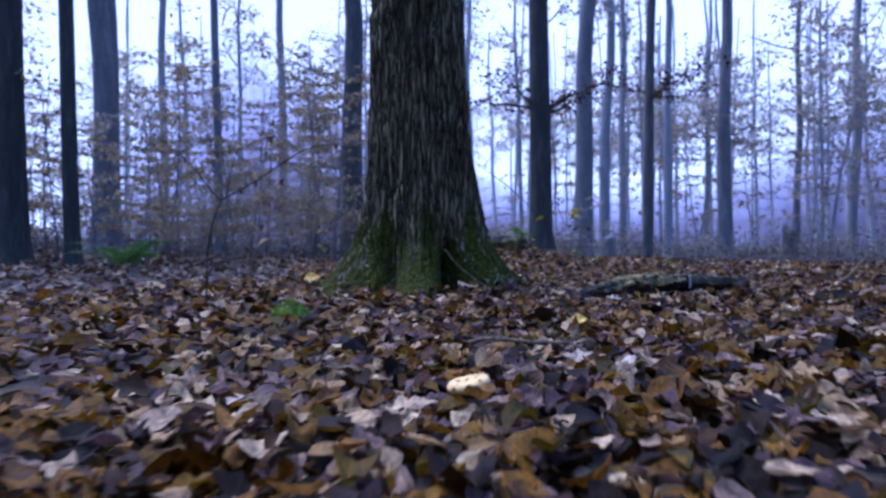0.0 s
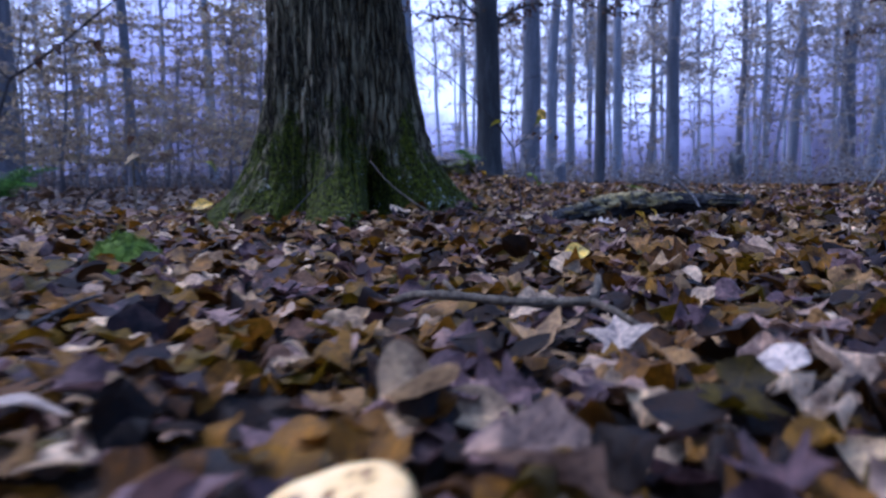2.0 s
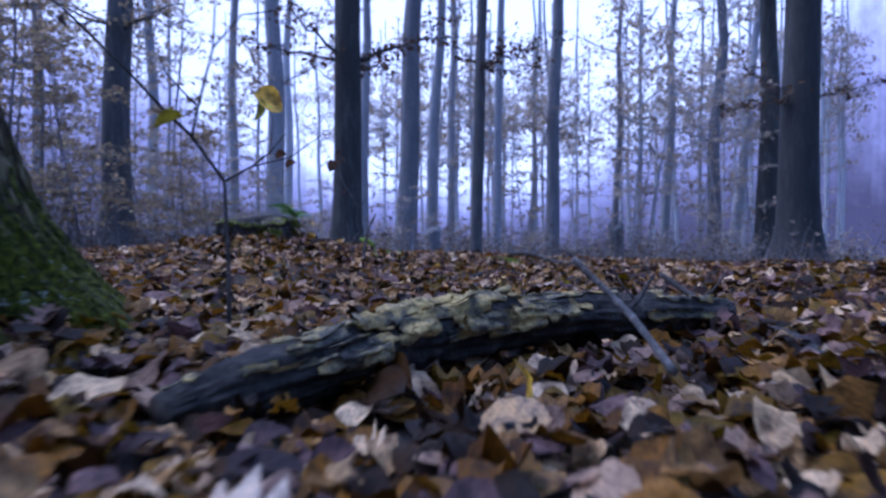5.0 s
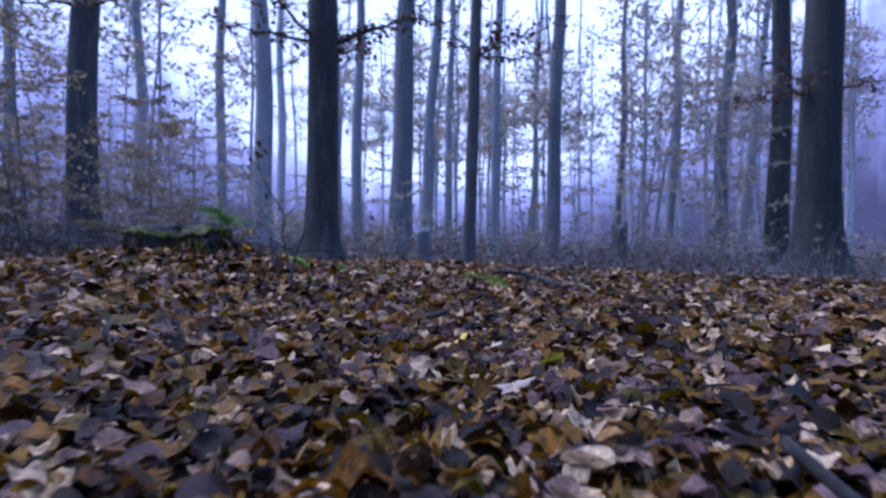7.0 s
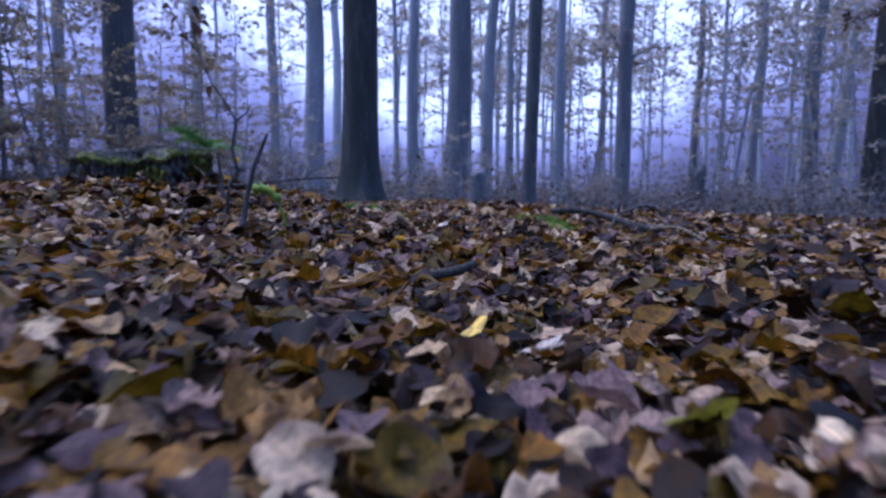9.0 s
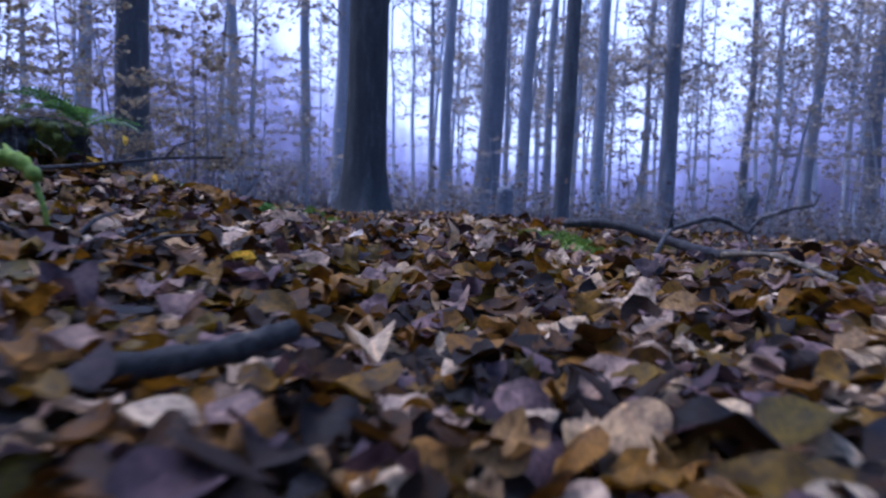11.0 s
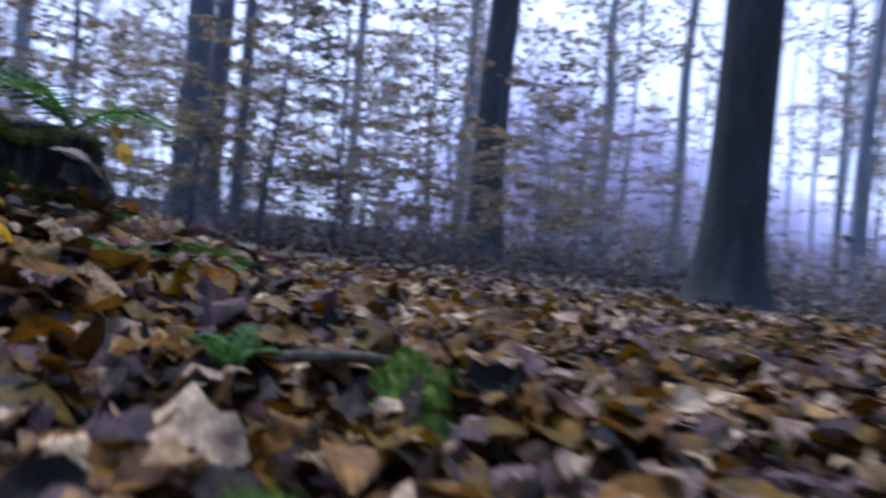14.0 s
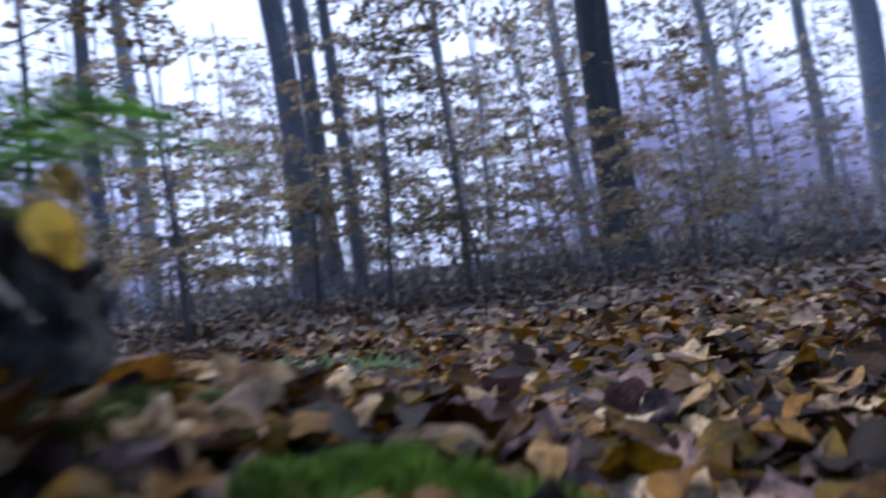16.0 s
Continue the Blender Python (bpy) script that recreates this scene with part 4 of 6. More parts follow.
# rotten log with loose bark
def rotten_log():
    line = [Vector(p) for p in ((0.62, 3.465, 0.005), (0.70, 3.525, 0.015), (0.82, 3.61, 0.028), (0.96, 3.70, 0.042), (1.10, 3.76, 0.048), (1.28, 3.82, 0.046), (1.46, 3.87, 0.042), (1.66, 3.93, 0.03))]
    radii = [0.020, 0.034, 0.040, 0.046, 0.044, 0.036, 0.037, 0.030]
    root = new("rotten_log")
    o = Vector((1.08, 3.72, 0.0))
    root.location = o

    def point(an, t):
        k = t * (len(line) - 1)
        i = min(int(k), len(line) - 2)
        p, r = line[i].lerp(line[i + 1], k - i), radii[i] + (radii[i + 1] - radii[i]) * (k - i)
        d = (line[i + 1] - line[i]).normalized()
        u = d.cross(Vector((0, 0, 1))).normalized()
        w = u.cross(d)
        q = Vector((math.cos(an) * 2.2, math.sin(an) * 2.2, t * 9))
        rr = r * (1 + 0.24 * noise.noise(q) + 0.20 * noise.noise(q * 3.1) + 0.10 * noise.noise(q * 7.3) + 0.10 * (1 - abs(2 * noise.noise(Vector((math.cos(an) * 5, math.sin(an) * 5, t * 5))))))
        if math.sin(an) < -0.1:
            rr *= 0.9
        return p + rr * (math.cos(an) * u + math.sin(an) * w) - o
    v, f = rough_round(56, 150, point)
    # Dark rotten core also stands in for the log's shaded underside
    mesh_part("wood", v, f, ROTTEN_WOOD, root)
    # lifted plates of paler bark along the top, which also carry its painted light
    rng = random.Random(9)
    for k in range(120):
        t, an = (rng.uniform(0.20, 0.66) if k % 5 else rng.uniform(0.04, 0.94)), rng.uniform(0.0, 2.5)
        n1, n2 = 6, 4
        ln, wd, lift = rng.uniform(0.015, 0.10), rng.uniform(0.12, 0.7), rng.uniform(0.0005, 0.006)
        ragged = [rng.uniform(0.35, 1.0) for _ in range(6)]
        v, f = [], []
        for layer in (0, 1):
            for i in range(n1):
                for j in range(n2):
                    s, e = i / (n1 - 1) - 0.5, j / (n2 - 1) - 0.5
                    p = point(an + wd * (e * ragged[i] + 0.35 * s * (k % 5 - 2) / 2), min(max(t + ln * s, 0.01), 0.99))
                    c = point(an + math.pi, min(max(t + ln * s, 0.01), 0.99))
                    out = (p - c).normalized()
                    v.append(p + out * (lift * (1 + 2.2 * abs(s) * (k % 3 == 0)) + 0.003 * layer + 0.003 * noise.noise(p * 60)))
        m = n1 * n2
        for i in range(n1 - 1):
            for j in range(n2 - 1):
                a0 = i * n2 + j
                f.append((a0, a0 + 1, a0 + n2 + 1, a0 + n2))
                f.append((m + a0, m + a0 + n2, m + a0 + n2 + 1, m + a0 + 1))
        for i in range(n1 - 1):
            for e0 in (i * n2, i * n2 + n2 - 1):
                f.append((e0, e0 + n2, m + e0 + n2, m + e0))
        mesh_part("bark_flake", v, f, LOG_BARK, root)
    tagged(root, "rotten fallen log with flaking bark lying on leaves", "log")


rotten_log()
bough("dead_twig", [(1.205, 3.71, 0.157), (1.222, 3.665, 0.125), (1.235, 3.617, 0.094), (1.205, 3.53, 0.086), (1.168, 3.431, 0.074), (1.115, 3.30, 0.062)], 0.0056, 0.0046, GREY_TWIG, "bent pale twig leaning on the rotten log", "twig", 0.15, seed=2)
bough("dead_twig", [(1.636, 4.133, 0.105), (1.655, 4.006, 0.05), (1.673, 3.862, 0.016), (1.652, 3.74, 0.018), (1.57, 3.60, 0.016), (1.488, 3.46, 0.01)], 0.0065, 0.0085, TWIG_BARK, "dark broken twig lying beside the log", "twig", 0.3, seed=3,
      twigs=[([(1.655, 4.006, 0.05), (1.70, 4.02, 0.075), (1.74, 4.03, 0.11)], 0.004, 0.002), ([(1.652, 3.74, 0.018), (1.72, 3.70, 0.03), (1.80, 3.69, 0.025)], 0.004, 0.002)])
bough("dead_twig", [(1.31, 3.74, 0.06), (1.345, 3.75, 0.082), (1.365, 3.76, 0.10), (1.39, 3.77, 0.128)], 0.0055, 0.003, TWIG_BARK, "short dark twig standing up from the log", "twig", 0.25, seed=23,
      twigs=[([(1.345, 3.75, 0.082), (1.33, 3.77, 0.105), (1.322, 3.78, 0.125)], 0.0028, 0.0015)])
bough("dead_twig", [(2.576, 4.269, 0.20), (2.45, 4.19, 0.13), (2.36, 4.13, 0.07), (2.229, 4.052, -0.02)], 0.004, 0.007, PALE_TWIG, "thin pale twig sticking out of the leaves", "twig", 0.2, seed=4)
bough("fallen_stick", [(0.06, 2.05, 0.020), (0.10, 2.00, 0.042), (0.15, 1.955, 0.046), (0.20, 1.925, 0.043), (0.25, 1.908, 0.042), (0.303, 1.893, 0.045)], 0.0052, 0.0060, PALE_TWIG, "pale forked stick lying on brown leaves", "stick", 0.3, seed=5,
      twigs=[([(0.300, 1.893, 0.045), (0.315, 1.86, 0.040), (0.330, 1.825, 0.030), (0.338, 1.80, 0.015)], 0.0050, 0.0035), ([(0.300, 1.892, 0.045), (0.318, 1.925, 0.056), (0.326, 1.95, 0.064)], 0.0058, 0.0046), ([(0.15, 1.955, 0.046), (0.135, 1.975, 0.062)], 0.004, 0.003)])
bough("fallen_stick", [at(0.40, 1.93, 0.035), at(0.52, 1.92, 0.04), at(0.66, 1.97, 0.035)], 0.003, 0.002, PALE_TWIG, "thin pale stick between leaves", "stick", 0.2, seed=6)
bough("fallen_stick", [at(0.45, 1.62, 0.05), at(0.41, 1.50, 0.03), at(0.36, 1.42, 0.025)], 0.004, 0.003, PALE_TWIG, "short pale stick between leaves", "stick", 0.2, seed=7)
bough("fallen_stick", [at(1.66, 5.93, 0.045), at(1.75, 5.98, 0.06), at(1.80, 6.02, 0.075)], 0.012, 0.010, ROTTEN_WOOD, "short dark rotten stick on leaves", "stick", 0.3, seed=8)
bough("fallen_stick", [at(1.572, 7.50, 0.05), at(1.61, 7.555, 0.056), at(1.648, 7.615, 0.05)], 0.0065, 0.005, PALE_TWIG, "pale bare stick lying on the mound", "stick", 0.2, seed=9)
bough("upright_twig", [(1.845, 6.995, 0.02), (1.856, 7.002, 0.045), (1.872, 7.012, 0.066), (1.892, 7.026, 0.088)], 0.0022, 0.0026, TWIG_BARK, "short dark knobbly twig standing in leaves", "twig", 0.35, seed=24,
      twigs=[([(1.866, 7.008, 0.072), (1.85, 7.02, 0.088)], 0.003, 0.002)])
# thin twigs strewn over the litter
for k, (pts, r) in enumerate((([(-0.67, 2.37, 0.045), (-0.56, 2.20, 0.055), (-0.45, 2.05, 0.045)], 0.0038), ([(-0.35, 1.95, 0.045), (-0.335, 2.04, 0.055), (-0.32, 2.13, 0.05)], 0.003),
                              ([(1.78, 4.63, 0.05), (1.87, 4.62, 0.056), (1.99, 4.65, 0.05)], 0.003), ([(1.65, 4.53, 0.05), (1.70, 4.50, 0.055), (1.75, 4.46, 0.045)], 0.0028),
                              ([(1.07, 2.20, 0.04), (1.27, 2.37, 0.06), (1.48, 2.54, 0.085)], 0.006), ([(0.81, 5.20, 0.03), (0.79, 5.26, 0.08), (0.77, 5.32, 0.13)], 0.004),
                              ([(1.30, 2.95, 0.045), (1.42, 2.99, 0.055), (1.52, 2.98, 0.05)], 0.003))):
    bough("dead_twig", [at(*q) for q in pts], r, 0.6 * r, TWIG_BARK, "thin dark twig lying on the fallen leaves", "twig", 0.3, sides=6, seed=80 + k, group="strewn twigs")
# branches beside the moss
bough("fallen_branch", [(2.396, 7.268, 0.062), (2.493, 7.253, 0.068), (2.566, 7.210, 0.058), (2.633, 7.156, 0.034), (2.703, 7.061, 0.007), (2.756, 6.970, -0.000)], 0.012, 0.014, TWIG_BARK, "dark fallen branch beside bright moss", "branch", 0.35, seed=10)
bough("fallen_branch", [(2.53, 6.95, 0.0), (2.56, 6.975, 0.04), (2.590, 7.003, 0.066), (2.723, 7.067, 0.097), (2.783, 7.077, 0.085)], 0.005, 0.007, GREY_TWIG, "forked pale dead branch lying over others", "branch", 0.3, seed=11,
      twigs=[([(2.783, 7.077, 0.085), (2.828, 7.067, 0.058), (2.853, 7.047, 0.101), (2.912, 7.020, 0.125), (2.958, 6.994, 0.137), (2.966, 6.985, 0.167)], 0.008, 0.003), ([(2.828, 7.067, 0.058), (2.832, 7.041, 0.013), (2.912, 6.989, 0.025)], 0.006, 0.004), ([(2.590, 7.003, 0.066), (2.593, 7.007, 0.102), (2.602, 7.007, 0.115)], 0.006, 0.003)])
bough("fallen_branch", [(2.703, 6.959, 0.008), (2.773, 6.848, 0.022), (2.646, 6.407, -0.005)], 0.007, 0.005, PALE_TWIG, "short pale branch half covered by leaves", "branch", 0.3, seed=19)
bough("fallen_branch", [at(2.45, 6.55, 0.03), at(2.8, 6.75, 0.05), at(3.3, 6.7, 0.04)], 0.006, 0.009, TWIG_BARK, "thin dark branch among leaves", "branch", 0.3, seed=12)
# upright twigs before the stump
TWIG_LINES = [("stem", [(1.176, 6.472, 0.052), (1.174, 6.482, 0.141), (1.184, 6.475, 0.186), (1.207, 6.464, 0.215), (1.191, 6.473, 0.277), (1.203, 6.480, 0.356), (1.172, 6.491, 0.412), (1.138, 6.501, 0.459), (1.101, 6.517, 0.546), (1.080, 6.529, 0.634)], 0.0045, 0.0015), ("branch", [(1.203, 6.480, 0.356), (1.232, 6.478, 0.380), (1.249, 6.468, 0.406)], 0.0022, 0.001), ("branch", [(1.101, 6.517, 0.546), (1.061, 6.518, 0.600), (1.025, 6.522, 0.673)], 0.0018, 0.0009), ("twig", [(1.207, 6.464, 0.215), (1.237, 6.461, 0.228)], 0.002, 0.001)]


def twig_sapling():
    root = new("bare_sapling")
    b = Vector(TWIG_LINES[0][1][0])
    root.location = b
    for nm, pts, a, c in TWIG_LINES:
        v, f = [], []
        tube(v, f, [Vector(p) - b for p in pts], [1.5 * (a + (c - a) * k / (len(pts) - 1)) for k in range(len(pts))], 6)
        mesh_part(nm, v, f, GREY_TWIG, root)
    rng = random.Random(8)
    sh, fc = leaf_shape("beech", 7)
    for p in [(1.080, 6.529, 0.634), (1.100, 6.514, 0.616), (1.025, 6.522, 0.673), (1.050, 6.525, 0.647), (1.085, 6.523, 0.676), (1.061, 6.518, 0.600), (1.135, 6.502, 0.456), (1.106, 6.525, 0.634)]:
        m = Euler((rng.uniform(-0.8, 0.8), rng.uniform(0, 1), rng.uniform(0, 6.2))).to_matrix()
        mesh_part("leaf", [Vector(p) - b + m @ (Vector((float(i), float(j), 0.5 * abs(float(j)) - 0.4 * float(i) ** 2)) * 0.034) for i, j in sh], fc.tolist(), DIM_LEAF, root)
    tagged(root, "thin dark bare sapling with few dark leaves", "sapling")


twig_sapling()
bough("upright_twig", [(1.222, 6.414, 0.056), (1.235, 6.421, 0.143), (1.253, 6.427, 0.221), (1.271, 6.429, 0.265), (1.294, 6.421, 0.319)], 0.0085, 0.0045, GREY_TWIG, "dark forked twig standing in the leaves", "twig", 0.2, seed=14,
      twigs=[([(1.235, 6.422, 0.149), (1.208, 6.437, 0.158), (1.181, 6.453, 0.167)], 0.003, 0.002)])
bough("upright_twig", [(1.159, 6.504, 0.140), (1.152, 6.511, 0.197), (1.143, 6.521, 0.270)], 0.006, 0.004, GREY_TWIG, "thin dead twig standing in the leaves", "twig", 0.2, seed=13)
tuft = random.Random(31)
for k in range(9):
    an = tuft.uniform(0, 6.28)
    c = at(1.43 + tuft.gauss(0, 0.07), 6.44 + tuft.gauss(0, 0.07), 0.03)
    e = c + Vector((0.11 * math.cos(an), 0.11 * math.sin(an), tuft.uniform(-0.01, 0.05)))
    bough("dead_twig", [c, (c + e) / 2 + Vector((0, 0, 0.012)), e], 0.004, 0.002, TWIG_BARK, "small dark twig of a little brush heap", "twig", 0.2, sides=5, seed=50 + k, group="brush heap twigs")
bough("dead_twig", [(0.98, 7.20, 0.16), (1.15, 7.12, 0.17), (1.36, 7.07, 0.195), (1.50, 7.06, 0.20)], 0.006, 0.003, TWIG_BARK, "dark bare twig reaching out from the stump", "twig", 0.25, seed=16,
      twigs=[([(1.36, 7.07, 0.195), (1.39, 7.06, 0.225), (1.44, 7.05, 0.238)], 0.003, 0.0015), ([(1.15, 7.12, 0.17), (1.17, 7.10, 0.21), (1.18, 7.09, 0.235)], 0.003, 0.0015)])
# sticks and a leafy twig round the great tree
bough("dead_twig", [(0.007, 3.614, 0.249), (0.05, 3.59, 0.19), (0.097, 3.574, 0.144), (0.16, 3.54, 0.095), (0.215, 3.515, 0.061)], 0.0025, 0.0035, PALE_TWIG, "pale bent twig leaning against mossy roots", "twig", 0.25, seed=61)
bough("dead_twig", [(-0.13, 3.58, 0.21), (-0.20, 3.56, 0.15), (-0.27, 3.54, 0.075), (-0.30, 3.52, 0.03)], 0.002, 0.003, TWIG_BARK, "thin dark twig against the mossy root", "twig", 0.2, seed=62)
bough("dead_twig", [at(-1.88, 5.54, 0.0), (-1.85, 5.54, 0.09), (-1.77, 5.54, 0.15), (-1.66, 5.54, 0.17)], 0.011, 0.006, TWIG_BARK, "dark crooked twig standing in the leaves", "twig", 0.3, seed=63)
bough("dead_stalk", [at(-1.43, 5.21, 0.0), (-1.43, 5.22, 0.20), (-1.44, 5.24, 0.38), (-1.49, 5.25, 0.47)], 0.008, 0.005, PALE_TWIG, "pale bare stalk standing behind the tree", "stalk", 0.15, seed=64)
bough("dead_twig", [at(0.80, 7.0, 0.0), (0.73, 7.02, 0.08), (0.70, 7.03, 0.16), (0.70, 7.04, 0.24)], 0.004, 0.002, TWIG_BARK, "dark thin twig standing before the stump", "twig", 0.2, seed=65,
      twigs=[([(0.73, 7.02, 0.08), (0.78, 7.0, 0.14), (0.80, 6.99, 0.20)], 0.003, 0.0015)])
bough("dead_twig", [at(0.90, 6.6, 0.0), (0.87, 6.62, 0.08), (0.84, 6.63, 0.15)], 0.004, 0.002, TWIG_BARK, "short dark twig standing in leaves", "twig", 0.2, seed=66)


def leafy_twig():
    root = new("leafy_twig")
    b = at(-0.66, 4.25)
    root.location = b
    for nm, pts, a, c in (("stem", [(-0.66, 4.25, 0.02), (-0.71, 4.25, 0.16), (-0.76, 4.26, 0.20), (-0.83, 4.27, 0.265), (-0.92, 4.28, 0.29), (-1.05, 4.29, 0.31)], 0.0035, 0.0015),
                          ("twig", [(-0.83, 4.27, 0.265), (-0.80, 4.27, 0.28), (-0.755, 4.27, 0.27)], 0.0015, 0.001), ("twig", [(-0.92, 4.28, 0.29), (-1.0, 4.3, 0.36), (-1.08, 4.3, 0.40)], 0.0015, 0.001)):
        v, f = [], []
        tube(v, f, [Vector(p) - b for p in pts], [a + (c - a) * k / (len(pts) - 1) for k in range(len(pts))], 6)
        mesh_part(nm, v, f, PALE_TWIG, root)
    sh, fc = leaf_shape("beech", 7)
    for p, size, mat, tilt in (((-1.05, 4.29, 0.31), 0.075, TWIG_LEAF, (0.4, 0.2, 3.4)), ((-0.98, 4.28, 0.31), 0.06, DIM_LEAF, (0.3, -0.2, 0.4)), ((-0.76, 4.27, 0.275), 0.065, LIME_LEAF, (0.5, 0.5, 0.2)),
                               ((-1.08, 4.3, 0.40), 0.05, DIM_LEAF, (0.2, 0.6, 2.6)), ((-1.02, 4.3, 0.38), 0.05, DIM_LEAF, (0.8, 0.1, 1.0))):
        m = Euler(tilt).to_matrix()
        mesh_part("leaf", [Vector(p) - b + m @ (Vector((float(i), float(j), 0.5 * abs(float(j)) - 0.4 * float(i) ** 2)) * size) for i, j in sh], fc.tolist(), mat, root)
    tagged(root, "bare twig with a few brown leaves beside the roots", "twig")


leafy_twig()
bough("fallen_stick", [(-0.62, 18.1, 0.15), (-0.35, 18.4, 0.62)], 0.05, 0.035, HAZED_PALE_BARK, "pale broken pole leaning in the brush", "stick", 0.1, seed=17)


# sapling with a yellow leaf beside the great tree
def bare_sapling():
    root = new("bare_sapling")
    b = at(0.655, 4.02)
    root.location = b
    arms = [("stem", [(0.655, 4.02, 0.0), (0.652, 4.06, 0.12), (0.64, 4.12, 0.30), (0.58, 4.115, 0.387), (0.543, 4.05, 0.42), (0.47, 4.05, 0.50), (0.36, 4.09, 0.61), (0.25, 4.03, 0.68), (0.10, 4.0, 0.80)], 0.0045, 0.0015),
            ("branch", [(0.58, 4.115, 0.387), (0.60, 4.03, 0.43), (0.63, 3.99, 0.53), (0.635, 3.97, 0.60), (0.65, 3.95, 0.68)], 0.003, 0.0012),
            ("branch", [(0.64, 4.12, 0.30), (0.69, 4.16, 0.335), (0.727, 4.20, 0.37), (0.76, 4.18, 0.41)], 0.0028, 0.0012),
            ("twig", [(0.63, 3.99, 0.53), (0.68, 3.98, 0.59), (0.74, 3.97, 0.60)], 0.0018, 0.001),
            ("twig", [(0.69, 4.16, 0.335), (0.77, 4.13, 0.355), (0.83, 4.12, 0.40)], 0.0018, 0.001),
            ("twig", [(0.60, 4.03, 0.43), (0.55, 4.0, 0.48), (0.53, 3.98, 0.54)], 0.0016, 0.0009),
            ("twig", [(0.727, 4.20, 0.37), (0.735, 4.05, 0.41), (0.73, 3.93, 0.415)], 0.0012, 0.0008)]
    for nm, pts, a, c in arms:
        v, f = [], []
        tube(v, f, [Vector(p) - b for p in pts], [1.05 * (a + (c - a) * k / (len(pts) - 1)) for k in range(len(pts))], 6)
        mesh_part(nm, v, f, TWIG_BARK, root)
    rng = random.Random(4)

    def leaf_at(p, size, mat, lab, tilt):
        sh, fc = leaf_shape("round", 7)
        x, y = sh[:, 0], sh[:, 1]
        z = 0.5 * np.abs(y) - 0.35 * x ** 2
        m = Euler(tilt).to_matrix()
        mesh_part("leaf", [Vector(p) - b + m @ (Vector((float(a), float(c), float(d))) * size) for a, c, d in zip(x, y, z)], fc.tolist(), mat, root, lab)
    leaf_at((0.702, 3.93, 0.440), 0.058, YELLOW_LEAF, "curled yellow hanging leaf", (1.3, 0.3, 0.2))
    leaf_at((0.710, 3.93, 0.435), 0.042, LIME_LEAF, "brown curled leaf", (1.0, 1.2, 1.4))
    leaf_at((0.575, 4.04, 0.412), 0.055, LIME_LEAF, "olive green leaf", (0.3, 0.1, 3.0))
    for p in ((0.76, 4.18, 0.37), (0.78, 4.13, 0.345), (0.36, 4.09, 0.60), (0.86, 4.2, 0.36)):
        leaf_at(p, 0.026, DIM_LEAF, "dry brown leaf", (rng.uniform(0, 2), rng.uniform(0, 2), rng.uniform(0, 6)))
    tagged(root, "bare thin sapling with a few yellow leaves", "sapling")


def mushroom(x, y):
    root = new("mushroom")
    b = at(x, y, 0.014)
    root.location = b

    def cap(an, t):
        prof = [(0.0, 0.006), (0.25, 0.024), (0.5, 0.034), (0.65, 0.0375), (0.8, 0.034), (0.92, 0.022), (1.0, 0.003)]
        hz = [(0.0, 0.020), (0.25, 0.021), (0.5, 0.027), (0.65, 0.035), (0.8, 0.043), (0.92, 0.044), (1.0, 0.041)]
        r = float(np.interp(t, [p[0] for p in prof], [p[1] for p in prof]))
        h = float(np.interp(t, [p[0] for p in hz], [p[1] for p in hz]))
        q = Vector((math.cos(an) * 1.4, math.sin(an) * 1.4, 3.0))
        r *= 1 + 0.05 * noise.noise(q)
        h += 0.0015 * noise.noise(Vector((r * math.cos(an) * 60, r * math.sin(an) * 60, 1.0))) * (t > 0.6) + 0.006 * math.cos(an) * (t > 0.5)
        return (r * math.cos(an), r * math.sin(an), h)
    v, f = rough_round(40, 22, cap)
    m, n, l, bs = material("pale_mushroom_cap")
    tcm = n.new("ShaderNodeTexCoord")
    a = n.new("ShaderNodeTexVoronoi")
    a.inputs["Scale"].default_value = 72.0
    l.new(tcm.outputs["Object"], a.inputs["Vector"])
    r = ramp(n, [(0.17, (0.13, 0.05, 0.01)), (0.27, (0.48, 0.27, 0.07)), (0.36, (0.78, 0.50, 0.17)), (0.8, (0.84, 0.58, 0.24))])
    l.new(a.outputs["Distance"], r.inputs[0])
    l.new(r.outputs[0], bs.inputs["Base Color"])
    bs.inputs["Roughness"].default_value = 0.5
    bs.inputs["Subsurface Weight"].default_value = 0.15
    bs.inputs["Subsurface Radius"].default_value = (0.01, 0.006, 0.003)
    mesh_part("cap", v, f, m, root, "spotted cream cap with brown pits")
    v, f = [], []
    tube(v, f, [(0.040, -0.040, -0.012), (0.030, -0.030, 0.0), (0.018, -0.016, 0.014), (0.004, -0.002, 0.027)], [0.0062, 0.0060, 0.0066, 0.009], 12)
    mesh_part("stem", v, f, MUSHROOM_STEM, root)
    tagged(root, "small pale spotted mushroom among brown leaves", "mushroom")


